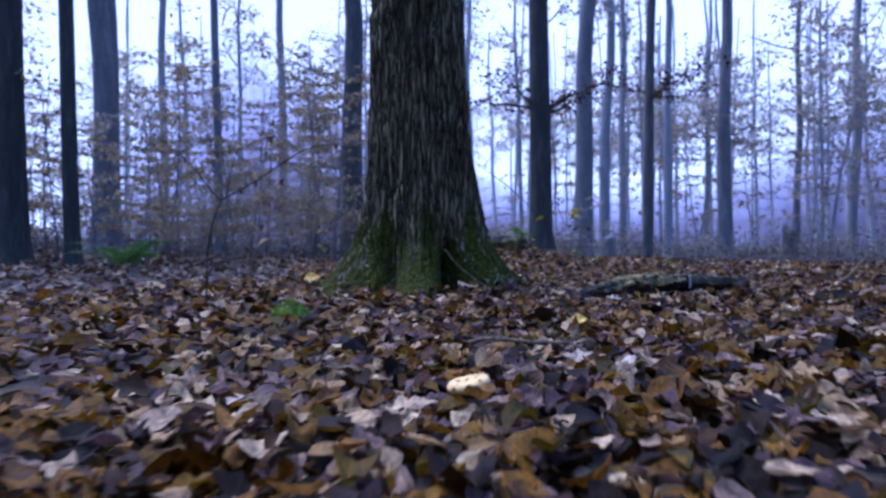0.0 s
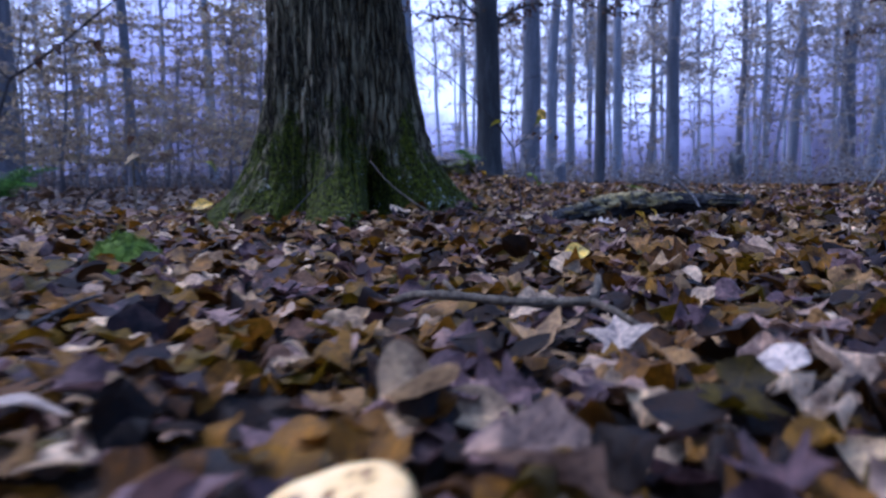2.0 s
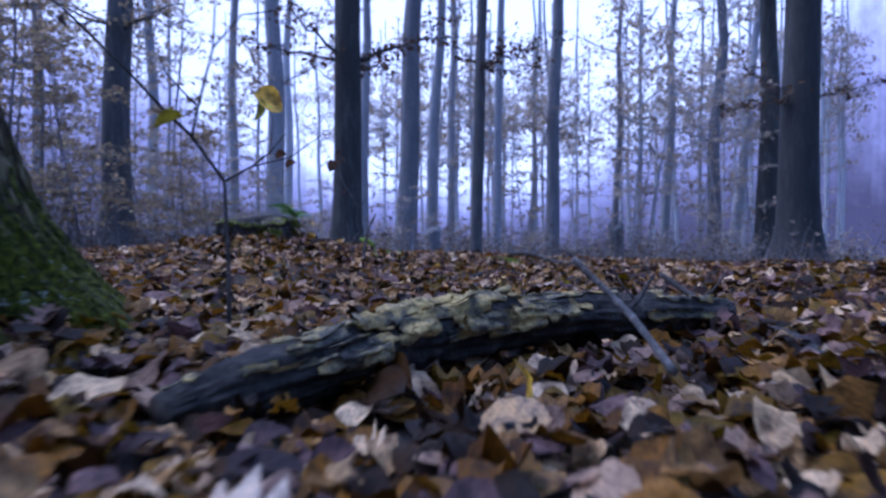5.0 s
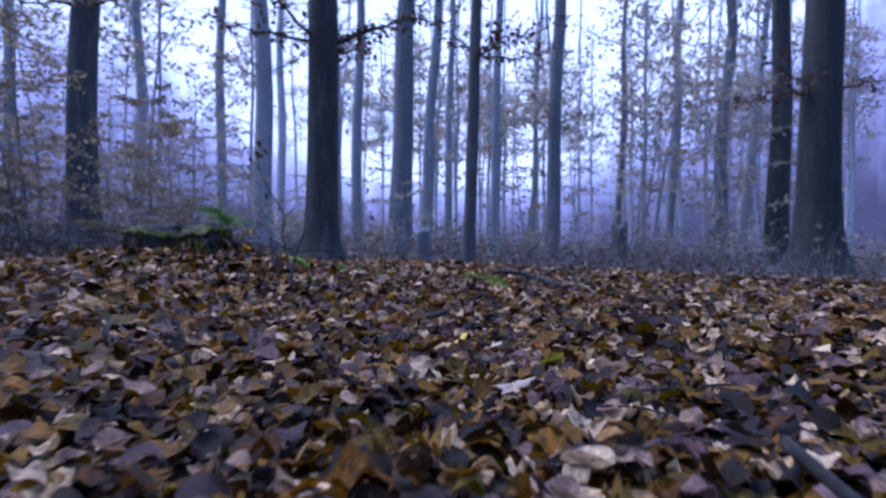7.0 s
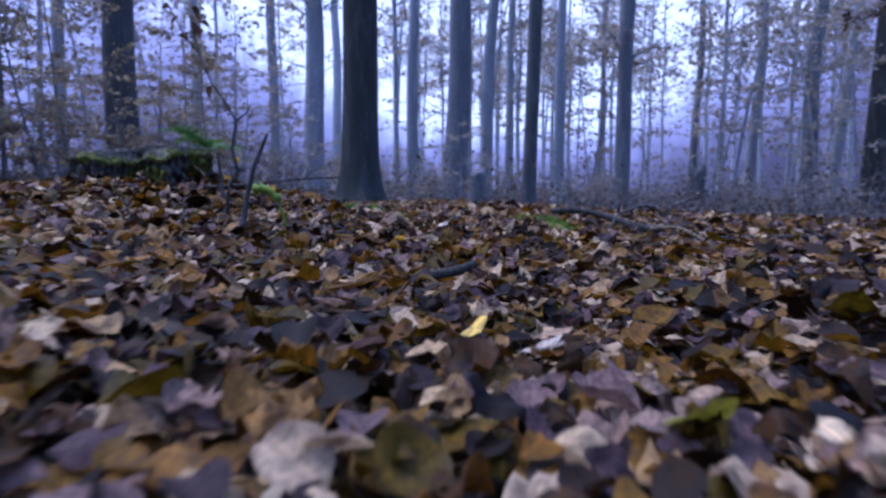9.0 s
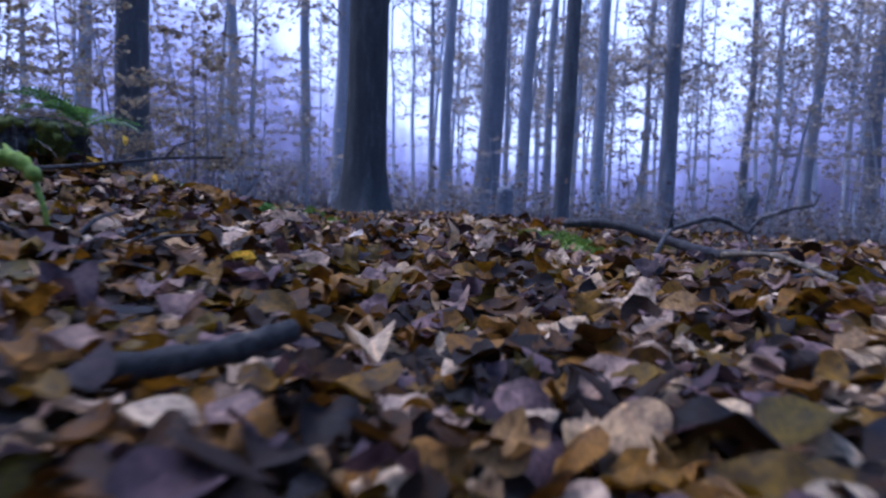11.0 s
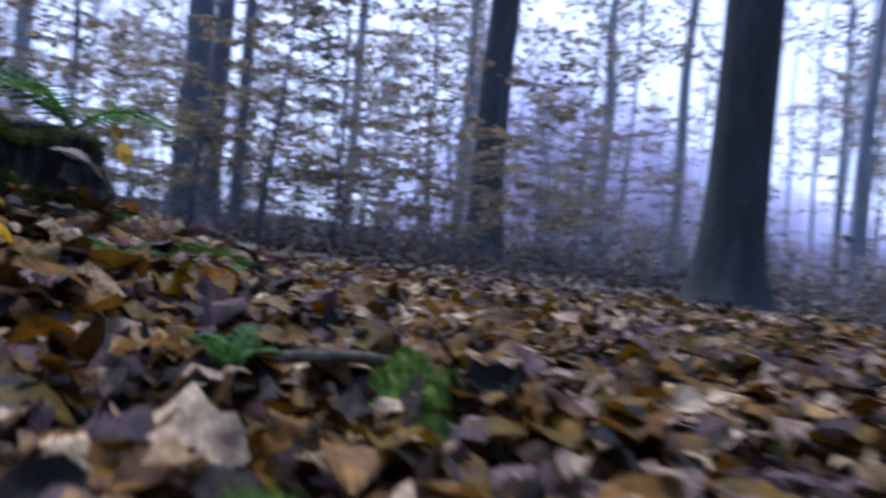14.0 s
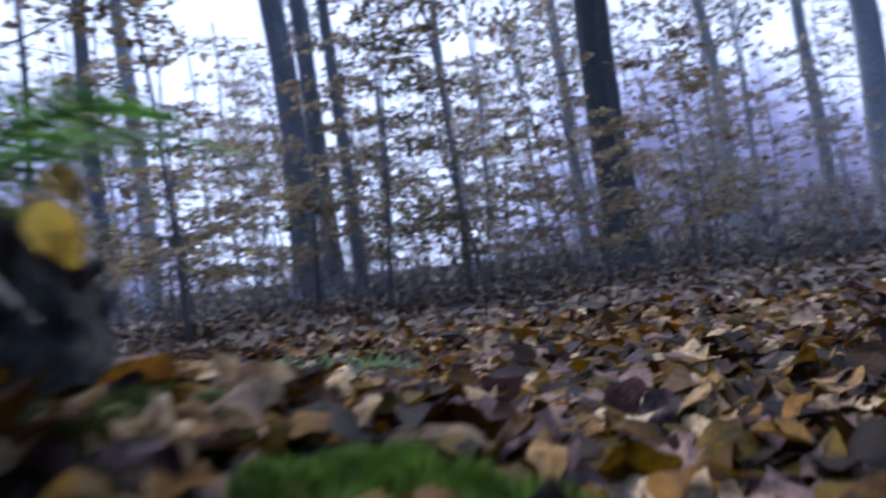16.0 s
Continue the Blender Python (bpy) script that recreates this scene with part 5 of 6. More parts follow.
def moss_cushion(x, y, rx, ry, h, label, turn=0.0, seed=1, tufts=700, name="moss_cushion", mat=MOSS):
    rng = random.Random(seed)
    root = new(name)
    root.matrix_basis = pose(x, y, 0, 0, 0, turn)
    ca, sa = math.cos(radians(turn)), math.sin(radians(turn))

    def top(u, w):
        d = math.hypot(u / rx, w / ry)
        g = float(gz(x + ca * u - sa * w, y + sa * u + ca * w))
        e = 1 + 0.22 * noise.noise(Vector((u * 22, w * 22, seed)))
        return g + 0.005 + h * max(0.0, 1 - (d / e) ** 2) ** 0.6 * (1 + 0.3 * noise.noise(Vector((u * 38, w * 38, seed + 3))))
    v, f = [], []
    rows, cols = 14, 34
    v.append((0, 0, top(0, 0)))
    for r in range(1, rows):
        for c in range(cols):
            an, q = 2 * math.pi * c / cols, r / (rows - 1) * 1.08
            u, w = q * rx * math.cos(an), q * ry * math.sin(an)
            v.append((u, w, top(u, w) - (0.03 if r == rows - 1 else 0)))
    for c in range(cols):
        f.append((0, 1 + c, 1 + (c + 1) % cols))
    for r in range(rows - 2):
        for c in range(cols):
            a0, a1 = 1 + r * cols + c, 1 + r * cols + (c + 1) % cols
            f.append((a0, a0 + cols, a1 + cols, a1))
    mesh_part("moss_bed", v, f, mat, root)
    v, f = [], []
    for k in range(tufts):
        an, q = rng.uniform(0, 6.283), math.sqrt(rng.random())
        u, w = q * rx * math.cos(an), q * ry * math.sin(an)
        z = top(u, w)
        for _ in range(3):
            d = Vector((rng.gauss(0, 0.5), rng.gauss(0, 0.5), 1)).normalized() * rng.uniform(0.008, 0.017)
            s = Vector((rng.uniform(-1, 1), rng.uniform(-1, 1), 0)).normalized() * 0.0016
            b0, p = len(v), Vector((u, w, z - 0.002))
            v += [p - s, p + s, p + d]
            f.append((b0, b0 + 1, b0 + 2))
    mesh_part("moss_fuzz", v, f, mat, root, smooth_shade=False)
    return tagged(root, label, "moss")


def frond(length, pinnae, seed, fat=1.0):
    """One fern frond along +x: an arching stalk and toothed leaflets on both sides."""
    rng = random.Random(seed)
    v, f = [], []
    pts = [Vector((length * t, 0, length * (0.55 * t - 0.75 * t * t))) for t in np.linspace(0, 1, 9)]
    tube(v, f, pts, [0.0022 * (1 - 0.8 * k / 8) for k in range(9)], 4)
    for k in range(pinnae):
        t = 0.12 + 0.86 * k / pinnae
        i = min(int(t * 8), 7)
        p = pts[i].lerp(pts[i + 1], t * 8 - i)
        ln = length * 0.30 * math.sin(math.pi * (0.12 + 0.86 * t) ** 0.8) * rng.uniform(0.85, 1.1)
        for side in (-1, 1):
            d = Vector((0.35, side, -0.10 + rng.gauss(0, 0.08))).normalized()
            w = Vector((1, 0, 0.1)) * length * 0.028 * fat
            b0 = len(v)
            v += [p - w * 0.55, p + w * 0.55, p + d * ln]
            f.append((b0, b0 + 1, b0 + 2))
            n = 4
            for q in range(n):
                a, e = p + d * ln * q / n, p + d * ln * (q + 0.95) / n
                s = 1 - 0.75 * q / n
                b0 = len(v)
                v += [a, a + w * s + d * ln * 0.10, e, a - w * s + d * ln * 0.10]
                f += [(b0, b0 + 1, b0 + 2), (b0, b0 + 2, b0 + 3)]
    return v, f


def fern(x, y, up, fronds, label, name="fern", fat=1.0):
    root = new(name)
    root.location = at(x, y, up)
    for k, (bearing, length, lift) in enumerate(fronds):
        v, f = frond(length, 16, k + int(x * 100), fat)
        ob = mesh_part("frond", v, f, FERN_GREEN, root, smooth_shade=False)
        ob.rotation_euler = (radians(8 * ((k * 7) % 5 - 2)), radians(-lift), radians(bearing))
    return tagged(root, label, "fern")


def stump(cx, cy):
    root = new("tree_stump")
    z0 = float(gz(cx, cy)) - 0.10
    root.location = (cx, cy, z0)
    top = 0.308 - z0

    def side(an, t):
        c, d = math.cos(an), math.sin(an)
        z = top * (0.91 * min(t / 0.66, 1.0) + 0.09 * math.sin(1.5708 * max(0.0, (t - 0.66) / 0.34))) + 0.025 * noise.noise(Vector((c * 1.6, d * 1.6, 9))) * smooth(0.3, 0.8, t) + 0.026 * noise.noise(Vector((c * 6, d * 6, 2))) * smooth(0.45, 0.7, t)
        r = 0.25 * (1 + 0.25 * math.exp(-z / 0.09)) * (1 + 0.12 * noise.noise(Vector((c * 1.5, d * 1.5, z * 2))))
        # rotted ribs and holes between them
        rib = min(1.0, abs(noise.noise(Vector((c * 5.5, d * 5.5, z * 3)))) / 0.25)
        near = noise.voronoi(Vector((c * 8, d * 8, z * 9)) + 0.5 * noise.noise_vector(Vector((c * 6, d * 6, z * 8))))[0]
        r += 0.045 * rib + 0.040 * min(1.0, (near[1] - near[0]) / 0.4) - 0.035 + 0.020 * noise.noise(Vector((c * 26, d * 26, z * 14)))
        for b, reach in ((42, 0.11), (-65, 0.12), (170, 0.14), (250, 0.07)):
            dl = (an - radians(b) + math.pi) % (2 * math.pi) - math.pi
            r += reach * math.exp(-z / (0.15 if b == 42 else 0.10)) * math.exp(-(dl / 0.33) ** 2)
        r *= 1 - 0.10 * min(t / 0.66, 1.0) ** 2 + 0.07 * math.exp(-((t - 0.64) / 0.05) ** 2)
        hollow = (an + 0.35 + math.pi) % (2 * math.pi) - math.pi
        flank = (an + 1.95 + math.pi) % (2 * math.pi) - math.pi
        r *= 1 - 0.46 * math.exp(-(flank / 0.75) ** 2)
        z -= 0.035 * math.exp(-(flank / 0.6) ** 2) * smooth(0.2, 0.6, t)
        r -= 0.045 * math.exp(-(hollow / 0.55) ** 2) * math.exp(-((z / top - 0.42) / 0.17) ** 2)
        if t > 0.66:
            q = (t - 0.66) / 0.34
            r *= math.sqrt(max(0.002, 1 - q ** 2.6))
        return (r * c, r * d, float(z))
    v, f = rough_round(190, 80, side)
    mesh_part("wood", v, f, STUMP_WOOD, root)
    rng = random.Random(12)

    def moss_skin(bearings, heights, thick, mask, mat, tufts):
        """A carpet of moss that clings to the stump where the mask is above nothing, with short fuzz on it."""
        na, nt = 90, 26
        pts, ok, outs = [], [], []
        for i in range(na):
            for j in range(nt):
                an, t = radians(bearings[0] + (bearings[1] - bearings[0]) * i / (na - 1)), heights[0] + (heights[1] - heights[0]) * j / (nt - 1)
                p = Vector(side(an, t))
                w = max(0.0, min(1.0, mask(math.degrees(an), t) + 0.45 * noise.noise(p * 16) + 0.3 * noise.noise(p * 45)))
                out = Vector((math.cos(an), math.sin(an), 0.5 if t < 0.66 else 2.5)).normalized()
                lump = 1 + 0.7 * noise.noise(p * 34) + 0.4 * noise.noise(p * 80)
                pts.append(p + out * (thick * w ** 0.6 * lump - 0.004 * (w <= 0)))
                ok.append(w > 0)
                outs.append(out)
        fc = []
        for i in range(na - 1):
            for j in range(nt - 1):
                q = (i * nt + j, i * nt + nt + j, i * nt + nt + j + 1, i * nt + j + 1)
                if any(ok[k] for k in q):
                    fc.append(q)
        carpet = mesh_part("moss", pts, fc, mat, root)
        v, f = [], []
        for _ in range(tufts):
            q = rng.choice(fc)
            if not all(ok[k] for k in q):
                continue
            p = pts[q[0]].lerp(pts[q[2]], rng.random()).lerp(pts[q[1]], rng.random() * 0.5)
            d = (outs[q[0]] + Vector((rng.gauss(0, 0.6), rng.gauss(0, 0.6), rng.gauss(0.2, 0.5)))).normalized()
            s = d.cross(Vector((0.3, 0.5, 0.8))).normalized() * 0.0011
            b0 = len(v)
            v += [p - s, p + s, p + d * rng.uniform(0.004, 0.011)]
            f.append((b0, b0 + 1, b0 + 2))
        mesh_part("moss_fuzz", v, f, mat, carpet, smooth_shade=False)

    def hump(x, c, w):
        return math.exp(-((x - c) / w) ** 2)
    moss_skin((-180, 180), (0.56, 0.98), 0.011, lambda a, t: 1.05 * hump(t, 0.675, 0.055) + 0.3 * hump(t, 0.86, 0.15) - 0.40, MOSS, 8000)
    moss_skin((-40, 12), (0.26, 0.70), 0.026, lambda a, t: 1.8 * hump(a, -12, 13) * hump(t, 0.45, 0.13) - 0.35, MOSS, 7000)
    moss_skin((-14, 70), (0.12, 0.58), 0.024, lambda a, t: 1.5 * hump(t, 0.45 - 0.0050 * (a + 10), 0.085) - 0.40, MOSS, 7000)
    moss_skin((-110, -45), (0.20, 0.62), 0.018, lambda a, t: 1.3 * hump(a, -80, 24) * hump(t, 0.40, 0.14) - 0.40, MOSS, 4000)
    tagged(root, "low rotten tree stump overgrown with green moss", "stump")


def broken_stump(x, y, w, h, mat, label, seed):
    root = new("broken_stump")
    root.location = at(x, y, -0.05)

    def side(an, t):
        z = h * t * (1 + 0.25 * noise.noise(Vector((math.cos(an) * 2 + seed, math.sin(an) * 2, 0))) * (t > 0.6))
        r = w / 2 * (1 + 0.5 * math.exp(-z / 0.12)) * (1 + 0.2 * noise.noise(Vector((math.cos(an) * 2, math.sin(an) * 2, z * 4 + seed)))) * (1 if t < 0.97 else 0.5)
        return (r * math.cos(an), r * math.sin(an), z)
    v, f = rough_round(28, 18, side)
    mesh_part("wood", v, f, mat, root)
    return tagged(root, label, "stump")


mushroom(0.04, 1.43)
stump(0.645, 7.60)
broken_stump(3.62, 14.57, 0.24, 0.66, HAZED_GREY_BARK, "short broken grey stump in the brush", 3)
broken_stump(10.4, 20.0, 0.42, 1.10, MID_BARK, "broken grey stump with splintered top", 8)
moss_cushion(-0.585, 2.83, 0.085, 0.065, 0.08, "small round green moss cushion on leaves", seed=2, mat=BRIGHT_MOSS)
moss_cushion(2.42, 7.48, 0.54, 0.068, 0.050, "bright green moss strip on the ground", turn=-86, seed=3, tufts=4600, mat=BRIGHT_MOSS)
moss_cushion(1.75, 7.28, 0.06, 0.045, 0.045, "small green moss tuft on the mound", seed=5, tufts=450, mat=BRIGHT_MOSS)
moss_cushion(1.66, 7.59, 0.055, 0.045, 0.055, "small green moss tuft beside a stick", seed=6, tufts=500, mat=BRIGHT_MOSS)
moss_cushion(1.13, 7.885, 0.12, 0.038, 0.048, "mossy buried root running from the stump", turn=42, seed=7, tufts=1800, mat=BRIGHT_MOSS, name="mossy_root")
bough("mossy_twig", [(1.232, 6.60, 0.160), (1.255, 6.598, 0.166), (1.282, 6.592, 0.155), (1.312, 6.582, 0.128)], 0.015, 0.010, BRIGHT_MOSS, "stub of dead twig wrapped in green moss", "twig", 0.5, seed=27, twigs=[([(1.305, 6.584, 0.13), (1.325, 6.578, 0.07), (1.335, 6.57, -0.01)], 0.005, 0.004), ([(1.262, 6.597, 0.165), (1.25, 6.60, 0.185)], 0.006, 0.003)])
fern(-3.34, 7.2, 0.02, [(10, 0.62, 38), (45, 0.5, 52), (75, 0.5, 45), (140, 0.55, 30), (185, 0.66, 34), (215, 0.6, 26), (260, 0.45, 40), (300, 0.5, 30), (330, 0.6, 22)], "green fern growing out of the leaf litter")
fern(0.90, 7.735, 0.150, [(-129, 0.29, 24), (-112, 0.26, 15), (51, 0.20, 10), (20, 0.18, 14), (-150, 0.26, 30), (85, 0.20, 18), (-70, 0.18, 22), (-138, 0.22, 38)], "small fern growing on the mossy stump")
fern(1.21, 7.60, 0.025, [(-50, 0.065, 26), (-5, 0.06, 30), (40, 0.065, 26), (200, 0.06, 32), (-90, 0.065, 40), (80, 0.06, 40)], "low blue-green fern beside the stump", fat=1.3)
fern(1.245, 7.72, 0.025, [(-60, 0.07, 28), (10, 0.065, 32), (70, 0.07, 30), (150, 0.06, 35), (-120, 0.065, 35)], "low fern frond in the leaves", fat=1.3)
fern(1.53, 7.475, 0.03, [(-60, 0.06, 40), (20, 0.055, 30), (100, 0.06, 45), (170, 0.055, 35), (250, 0.055, 42), (310, 0.05, 25)], "small bright green fern tuft on the mound", fat=1.4)
fern(0.46, 8.30, 0.03, [(-70, 0.3, 15), (-20, 0.28, 12), (40, 0.25, 15), (150, 0.25, 15)], "green fern behind the mound")
bare_sapling()


def forked_sapling():
    root = new("bare_sapling")
    b = at(-0.955, 2.95)
    root.location = b
    for nm, pts, a, c in (("stem", [(-0.955, 2.95, float(b.z) - 0.02), (-0.95, 2.96, 0.14), (-0.945, 2.966, 0.275), (-0.925, 2.975, 0.38), (-0.895, 2.98, 0.465)], 0.0048, 0.004),
                          ("branch", [(-0.895, 2.98, 0.465), (-0.80, 2.94, 0.505), (-0.712, 2.90, 0.545), (-0.62, 2.86, 0.595), (-0.537, 2.82, 0.635), (-0.46, 2.76, 0.648), (-0.385, 2.70, 0.647)], 0.0042, 0.0015),
                          ("branch", [(-0.895, 2.98, 0.465), (-0.93, 2.985, 0.50), (-0.965, 2.993, 0.546), (-1.01, 3.0, 0.60), (-1.058, 3.009, 0.644), (-1.143, 3.021, 0.717), (-1.22, 3.03, 0.77)], 0.0036, 0.0014),
                          ("twig", [(-0.875, 2.975, 0.475), (-0.855, 2.98, 0.57), (-0.835, 2.997, 0.659), (-0.77, 3.0, 0.70), (-0.69, 3.0, 0.725)], 0.0024, 0.0012),
                          ("twig", [(-0.537, 2.82, 0.635), (-0.59, 2.84, 0.68), (-0.66, 2.86, 0.70)], 0.002, 0.001),
                          ("twig", [(-0.712, 2.90, 0.545), (-0.66, 2.86, 0.53), (-0.60, 2.84, 0.535)], 0.0018, 0.001),
                          ("twig", [(-0.965, 2.993, 0.546), (-0.92, 2.98, 0.60), (-0.90, 2.97, 0.66)], 0.0018, 0.001)):
        v, f = [], []
        tube(v, f, [Vector(p) - b for p in pts], [a + (c - a) * k / (len(pts) - 1) for k in range(len(pts))], 6)
        mesh_part(nm, v, f, TWIG_BARK, root)
    rng = random.Random(18)
    sh, fc = leaf_shape("beech", 7)
    for p in ((-0.61, 2.84, 0.535), (-0.655, 2.86, 0.53), (-0.66, 2.86, 0.70), (-0.80, 2.94, 0.515), (-0.74, 2.91, 0.54), (-0.385, 2.70, 0.647), (-1.06, 3.01, 0.65), (-0.905, 2.97, 0.665), (-0.69, 3.0, 0.725), (-1.10, 3.02, 0.70), (-0.47, 2.77, 0.65)):
        m = Euler((rng.uniform(-0.8, 0.8), rng.uniform(0, 1), rng.uniform(0, 6.2))).to_matrix()
        mesh_part("leaf", [Vector(p) - b + m @ (Vector((float(i), float(j), 0.5 * abs(float(j)) - 0.4 * float(i) ** 2)) * 0.032) for i, j in sh], fc.tolist(), DIM_LEAF, root)
    tagged(root, "forked bare sapling with a few small dark leaves", "sapling")


forked_sapling()


# small leaves caught on the stump and on a stem beside it
def leaf_plant():
    root = new("seedling")
    b = at(0.99, 7.74)
    root.location = b
    for pts in (((0.99, 7.74, 0.14), (1.00, 7.73, 0.20), (1.01, 7.735, 0.25), (1.015, 7.74, 0.30)), ((1.00, 7.73, 0.20), (0.96, 7.75, 0.27), (0.93, 7.78, 0.33))):
        v, f = [], []
        tube(v, f, [Vector(p) - b for p in pts], [0.002 - 0.0004 * k for k in range(len(pts))], 6)
        mesh_part("stem", v, f, TWIG_BARK, root)
    for p, size, mat, tilt in (((1.015, 7.74, 0.295), 0.036, YELLOW_LEAF, (1.2, 1.2, 0.6)), ((1.01, 7.735, 0.30), 0.034, TWIG_LEAF, (0.4, 0.3, 2.4)), ((0.93, 7.78, 0.33), 0.034, YELLOW_LEAF, (0.5, 0.6, 0.3))):
        sh, fc = leaf_shape("beech", 9)
        m = Euler(tilt).to_matrix()
        mesh_part("leaf", [Vector(p) - b + m @ (Vector((float(i), float(j), 0.5 * abs(float(j)) - 0.4 * float(i) ** 2)) * size) for i, j in sh], fc.tolist(), mat, root)
    tagged(root, "small seedling with yellow and brown leaves", "seedling")


leaf_plant()

# ---- fallen leaves ----
def bent(shape, rng, count, curl=1.0):
    """count copies of a shape, each folded and curled its own way: count x points x 3."""
    x, y = shape[:, 0] - 0.5, shape[:, 1]
    fold = rng.normal(0.20, 0.36, (count, 1)) * curl
    arch = rng.normal(-0.25, 0.60, (count, 1)) * curl
    twist = rng.normal(0, 0.45, (count, 1)) * curl
    wave = rng.normal(0, 0.085, (count, 1)) * curl
    z = fold * np.sqrt(y ** 2 + 0.003) + arch * x ** 2 + twist * x * y + wave * np.sin(9 * x + 5 * y + rng.uniform(0, 6, (count, 1))) + 0.6 * wave * np.sin(19 * x - 16 * y + rng.uniform(0, 6, (count, 1)))
    return np.stack([np.broadcast_to(x, z.shape), np.broadcast_to(y, z.shape), z], -1)


def turned(pts, rng, tilt):
    n = len(pts)
    yaw, ax, ay = rng.uniform(0, 2 * np.pi, n), rng.normal(0, tilt, n), rng.normal(0, tilt, n)
    cx, sx, cy, sy, cz, sz = np.cos(ax), np.sin(ax), np.cos(ay), np.sin(ay), np.cos(yaw), np.sin(yaw)
    x, y, z = pts[..., 0], pts[..., 1], pts[..., 2]
    y, z = y * cx[:, None] - z * sx[:, None], y * sx[:, None] + z * cx[:, None]
    x, z = x * cy[:, None] + z * sy[:, None], -x * sy[:, None] + z * cy[:, None]
    x, y = x * cz[:, None] - y * sz[:, None], x * sz[:, None] + y * cz[:, None]
    return np.stack([x, y, z], -1)


def lay_uv(me, shape):
    """The blade's own coordinates (along, across), for its veins."""
    idx = np.zeros(len(me.loops), np.int32)
    me.loops.foreach_get("vertex_index", idx)
    me.uv_layers.new(name="blade").data.foreach_set("uv", shape[idx].astype(np.float32).ravel())


WAY = np.array([row[1][:3] for row in PATH])
WAY = np.concatenate([WAY[:-1] + (WAY[1:] - WAY[:-1]) * q / 8 for q in range(8)] + [WAY[-1:]])


def off_path(x, y):
    """Distance on the plan from the line walked."""
    d = np.full(len(x), 99.0)
    for w in WAY:
        d = np.minimum(d, np.hypot(x - w[0], y - w[1]))
    return d


def scatter(rng, count, box, near, far):
    x, y = rng.uniform(box[0], box[1], count), rng.uniform(box[2], box[3], count)
    d = off_path(x, y)
    keep = (d >= near) & (d < far) & (np.hypot(x + 0.10, y - 4.12) > 0.42) & (np.hypot(x - 0.645, y - 7.60) > 0.21) & (np.hypot((x - 2.40) / 0.062, (y - 7.48) / 0.54) > 1) & (np.hypot(x + 0.585, y - 2.83) > 0.07) & (np.hypot(((x - 1.13) * 0.743 + (y - 7.885) * 0.669) / 0.15, (-(x - 1.13) * 0.669 + (y - 7.885) * 0.743) / 0.055) > 1) & (np.hypot(x - 1.66, y - 7.59) > 0.045) & (np.hypot(x - 1.75, y - 7.28) > 0.05) & (np.hypot(x - 0.045, y - 1.40) > 0.078)
    if far > 2:
        side = np.degrees(np.arctan2(x - 0.5, y + 0.6))
        keep &= ((side > -88) & (side < 70)) | (rng.random(count) < 0.25)
    return x[keep], y[keep]


def clear(p):
    """Which leaves (count x points x 3) keep away from the line walked."""
    ok = np.ones(len(p), bool)
    mid = p.mean(1)
    for w in WAY:
        ok &= np.linalg.norm(mid - w, axis=1) > 0.085
    return ok


def litter(name, rng, x, y, kinds, size, tilt, lift, label, mat=LITTER):
    """One mesh of fallen leaves at the given places."""
    allv, alls, blade, base = [], [], [], 0
    pick = rng.choice(len(kinds), len(x), p=[k[2] for k in kinds])
    for q, (shape, faces, _) in enumerate(kinds):
        sel = pick == q
        n = int(sel.sum())
        if not n:
            continue
        p = bent(shape, rng, n)
        p = turned(p, rng, tilt) * (size * rng.lognormal(0, 0.22, n))[:, None, None]
        px, py = x[sel], y[sel]
        p[..., 0] += px[:, None]
        p[..., 1] += py[:, None]
        low = gz(px, py) + rng.uniform(lift[0], lift[1], n)
        p[..., 2] += low[:, None]
        p = p[clear(p)]
        n = len(p)
        v = p.shape[1]
        allv.append(p.reshape(-1, 3))
        blade.append(np.tile(shape, (n, 1)))
        f = faces[None] + (base + np.arange(n) * v)[:, None, None]
        if f.shape[2] == 3:
            f = f.reshape(-1, 3)
        else:
            f = f.reshape(-1, 4)
        alls.append(f)
        base += n * v
    verts = np.concatenate(allv)
    me = bpy.data.meshes.new(name)
    me.vertices.add(len(verts))
    me.vertices.foreach_set("co", verts.astype(np.float32).ravel())
    sizes = np.concatenate([np.full(len(f), f.shape[1]) for f in alls])
    loops = np.concatenate([f.ravel() for f in alls])
    me.loops.add(len(loops))
    me.loops.foreach_set("vertex_index", loops.astype(np.int32))
    me.polygons.add(len(sizes))
    starts = np.concatenate([[0], np.cumsum(sizes)[:-1]])
    me.polygons.foreach_set("loop_start", starts.astype(np.int32))
    me.update(calc_edges=True)
    me.polygons.foreach_set("use_smooth", np.ones(len(sizes), bool))
    if mat is LITTER:
        lay_uv(me, np.concatenate(blade))
    me.materials.append(mat)
    return tagged(new(name, me), label, "leaves", kind="stuff")


lr = np.random.default_rng(11)
NEAR = [(*leaf_shape("beech", 8, 5), 0.48), (*leaf_shape("round", 8, 5), 0.33), (*leaf_shape("slim", 7), 0.09), (*leaf_shape("oak", 15), 0.08), (*star_shape(), 0.02)]
FINE = [(*leaf_shape("beech", 8), 0.50), (*leaf_shape("round", 8), 0.30), (*leaf_shape("slim", 6), 0.09), (*leaf_shape("oak", 15), 0.09), (*star_shape(), 0.02)]
MID = [(*leaf_shape("beech", 4), 0.55), (*leaf_shape("round", 4), 0.35), (*leaf_shape("oak", 7), 0.1)]
COARSE = [(*leaf_shape("beech", 3), 0.6), (*leaf_shape("round", 3), 0.4)]
def spread(per_m2, box, near, far):
    return scatter(lr, int(per_m2 * (box[1] - box[0]) * (box[3] - box[2])), box, near, far)


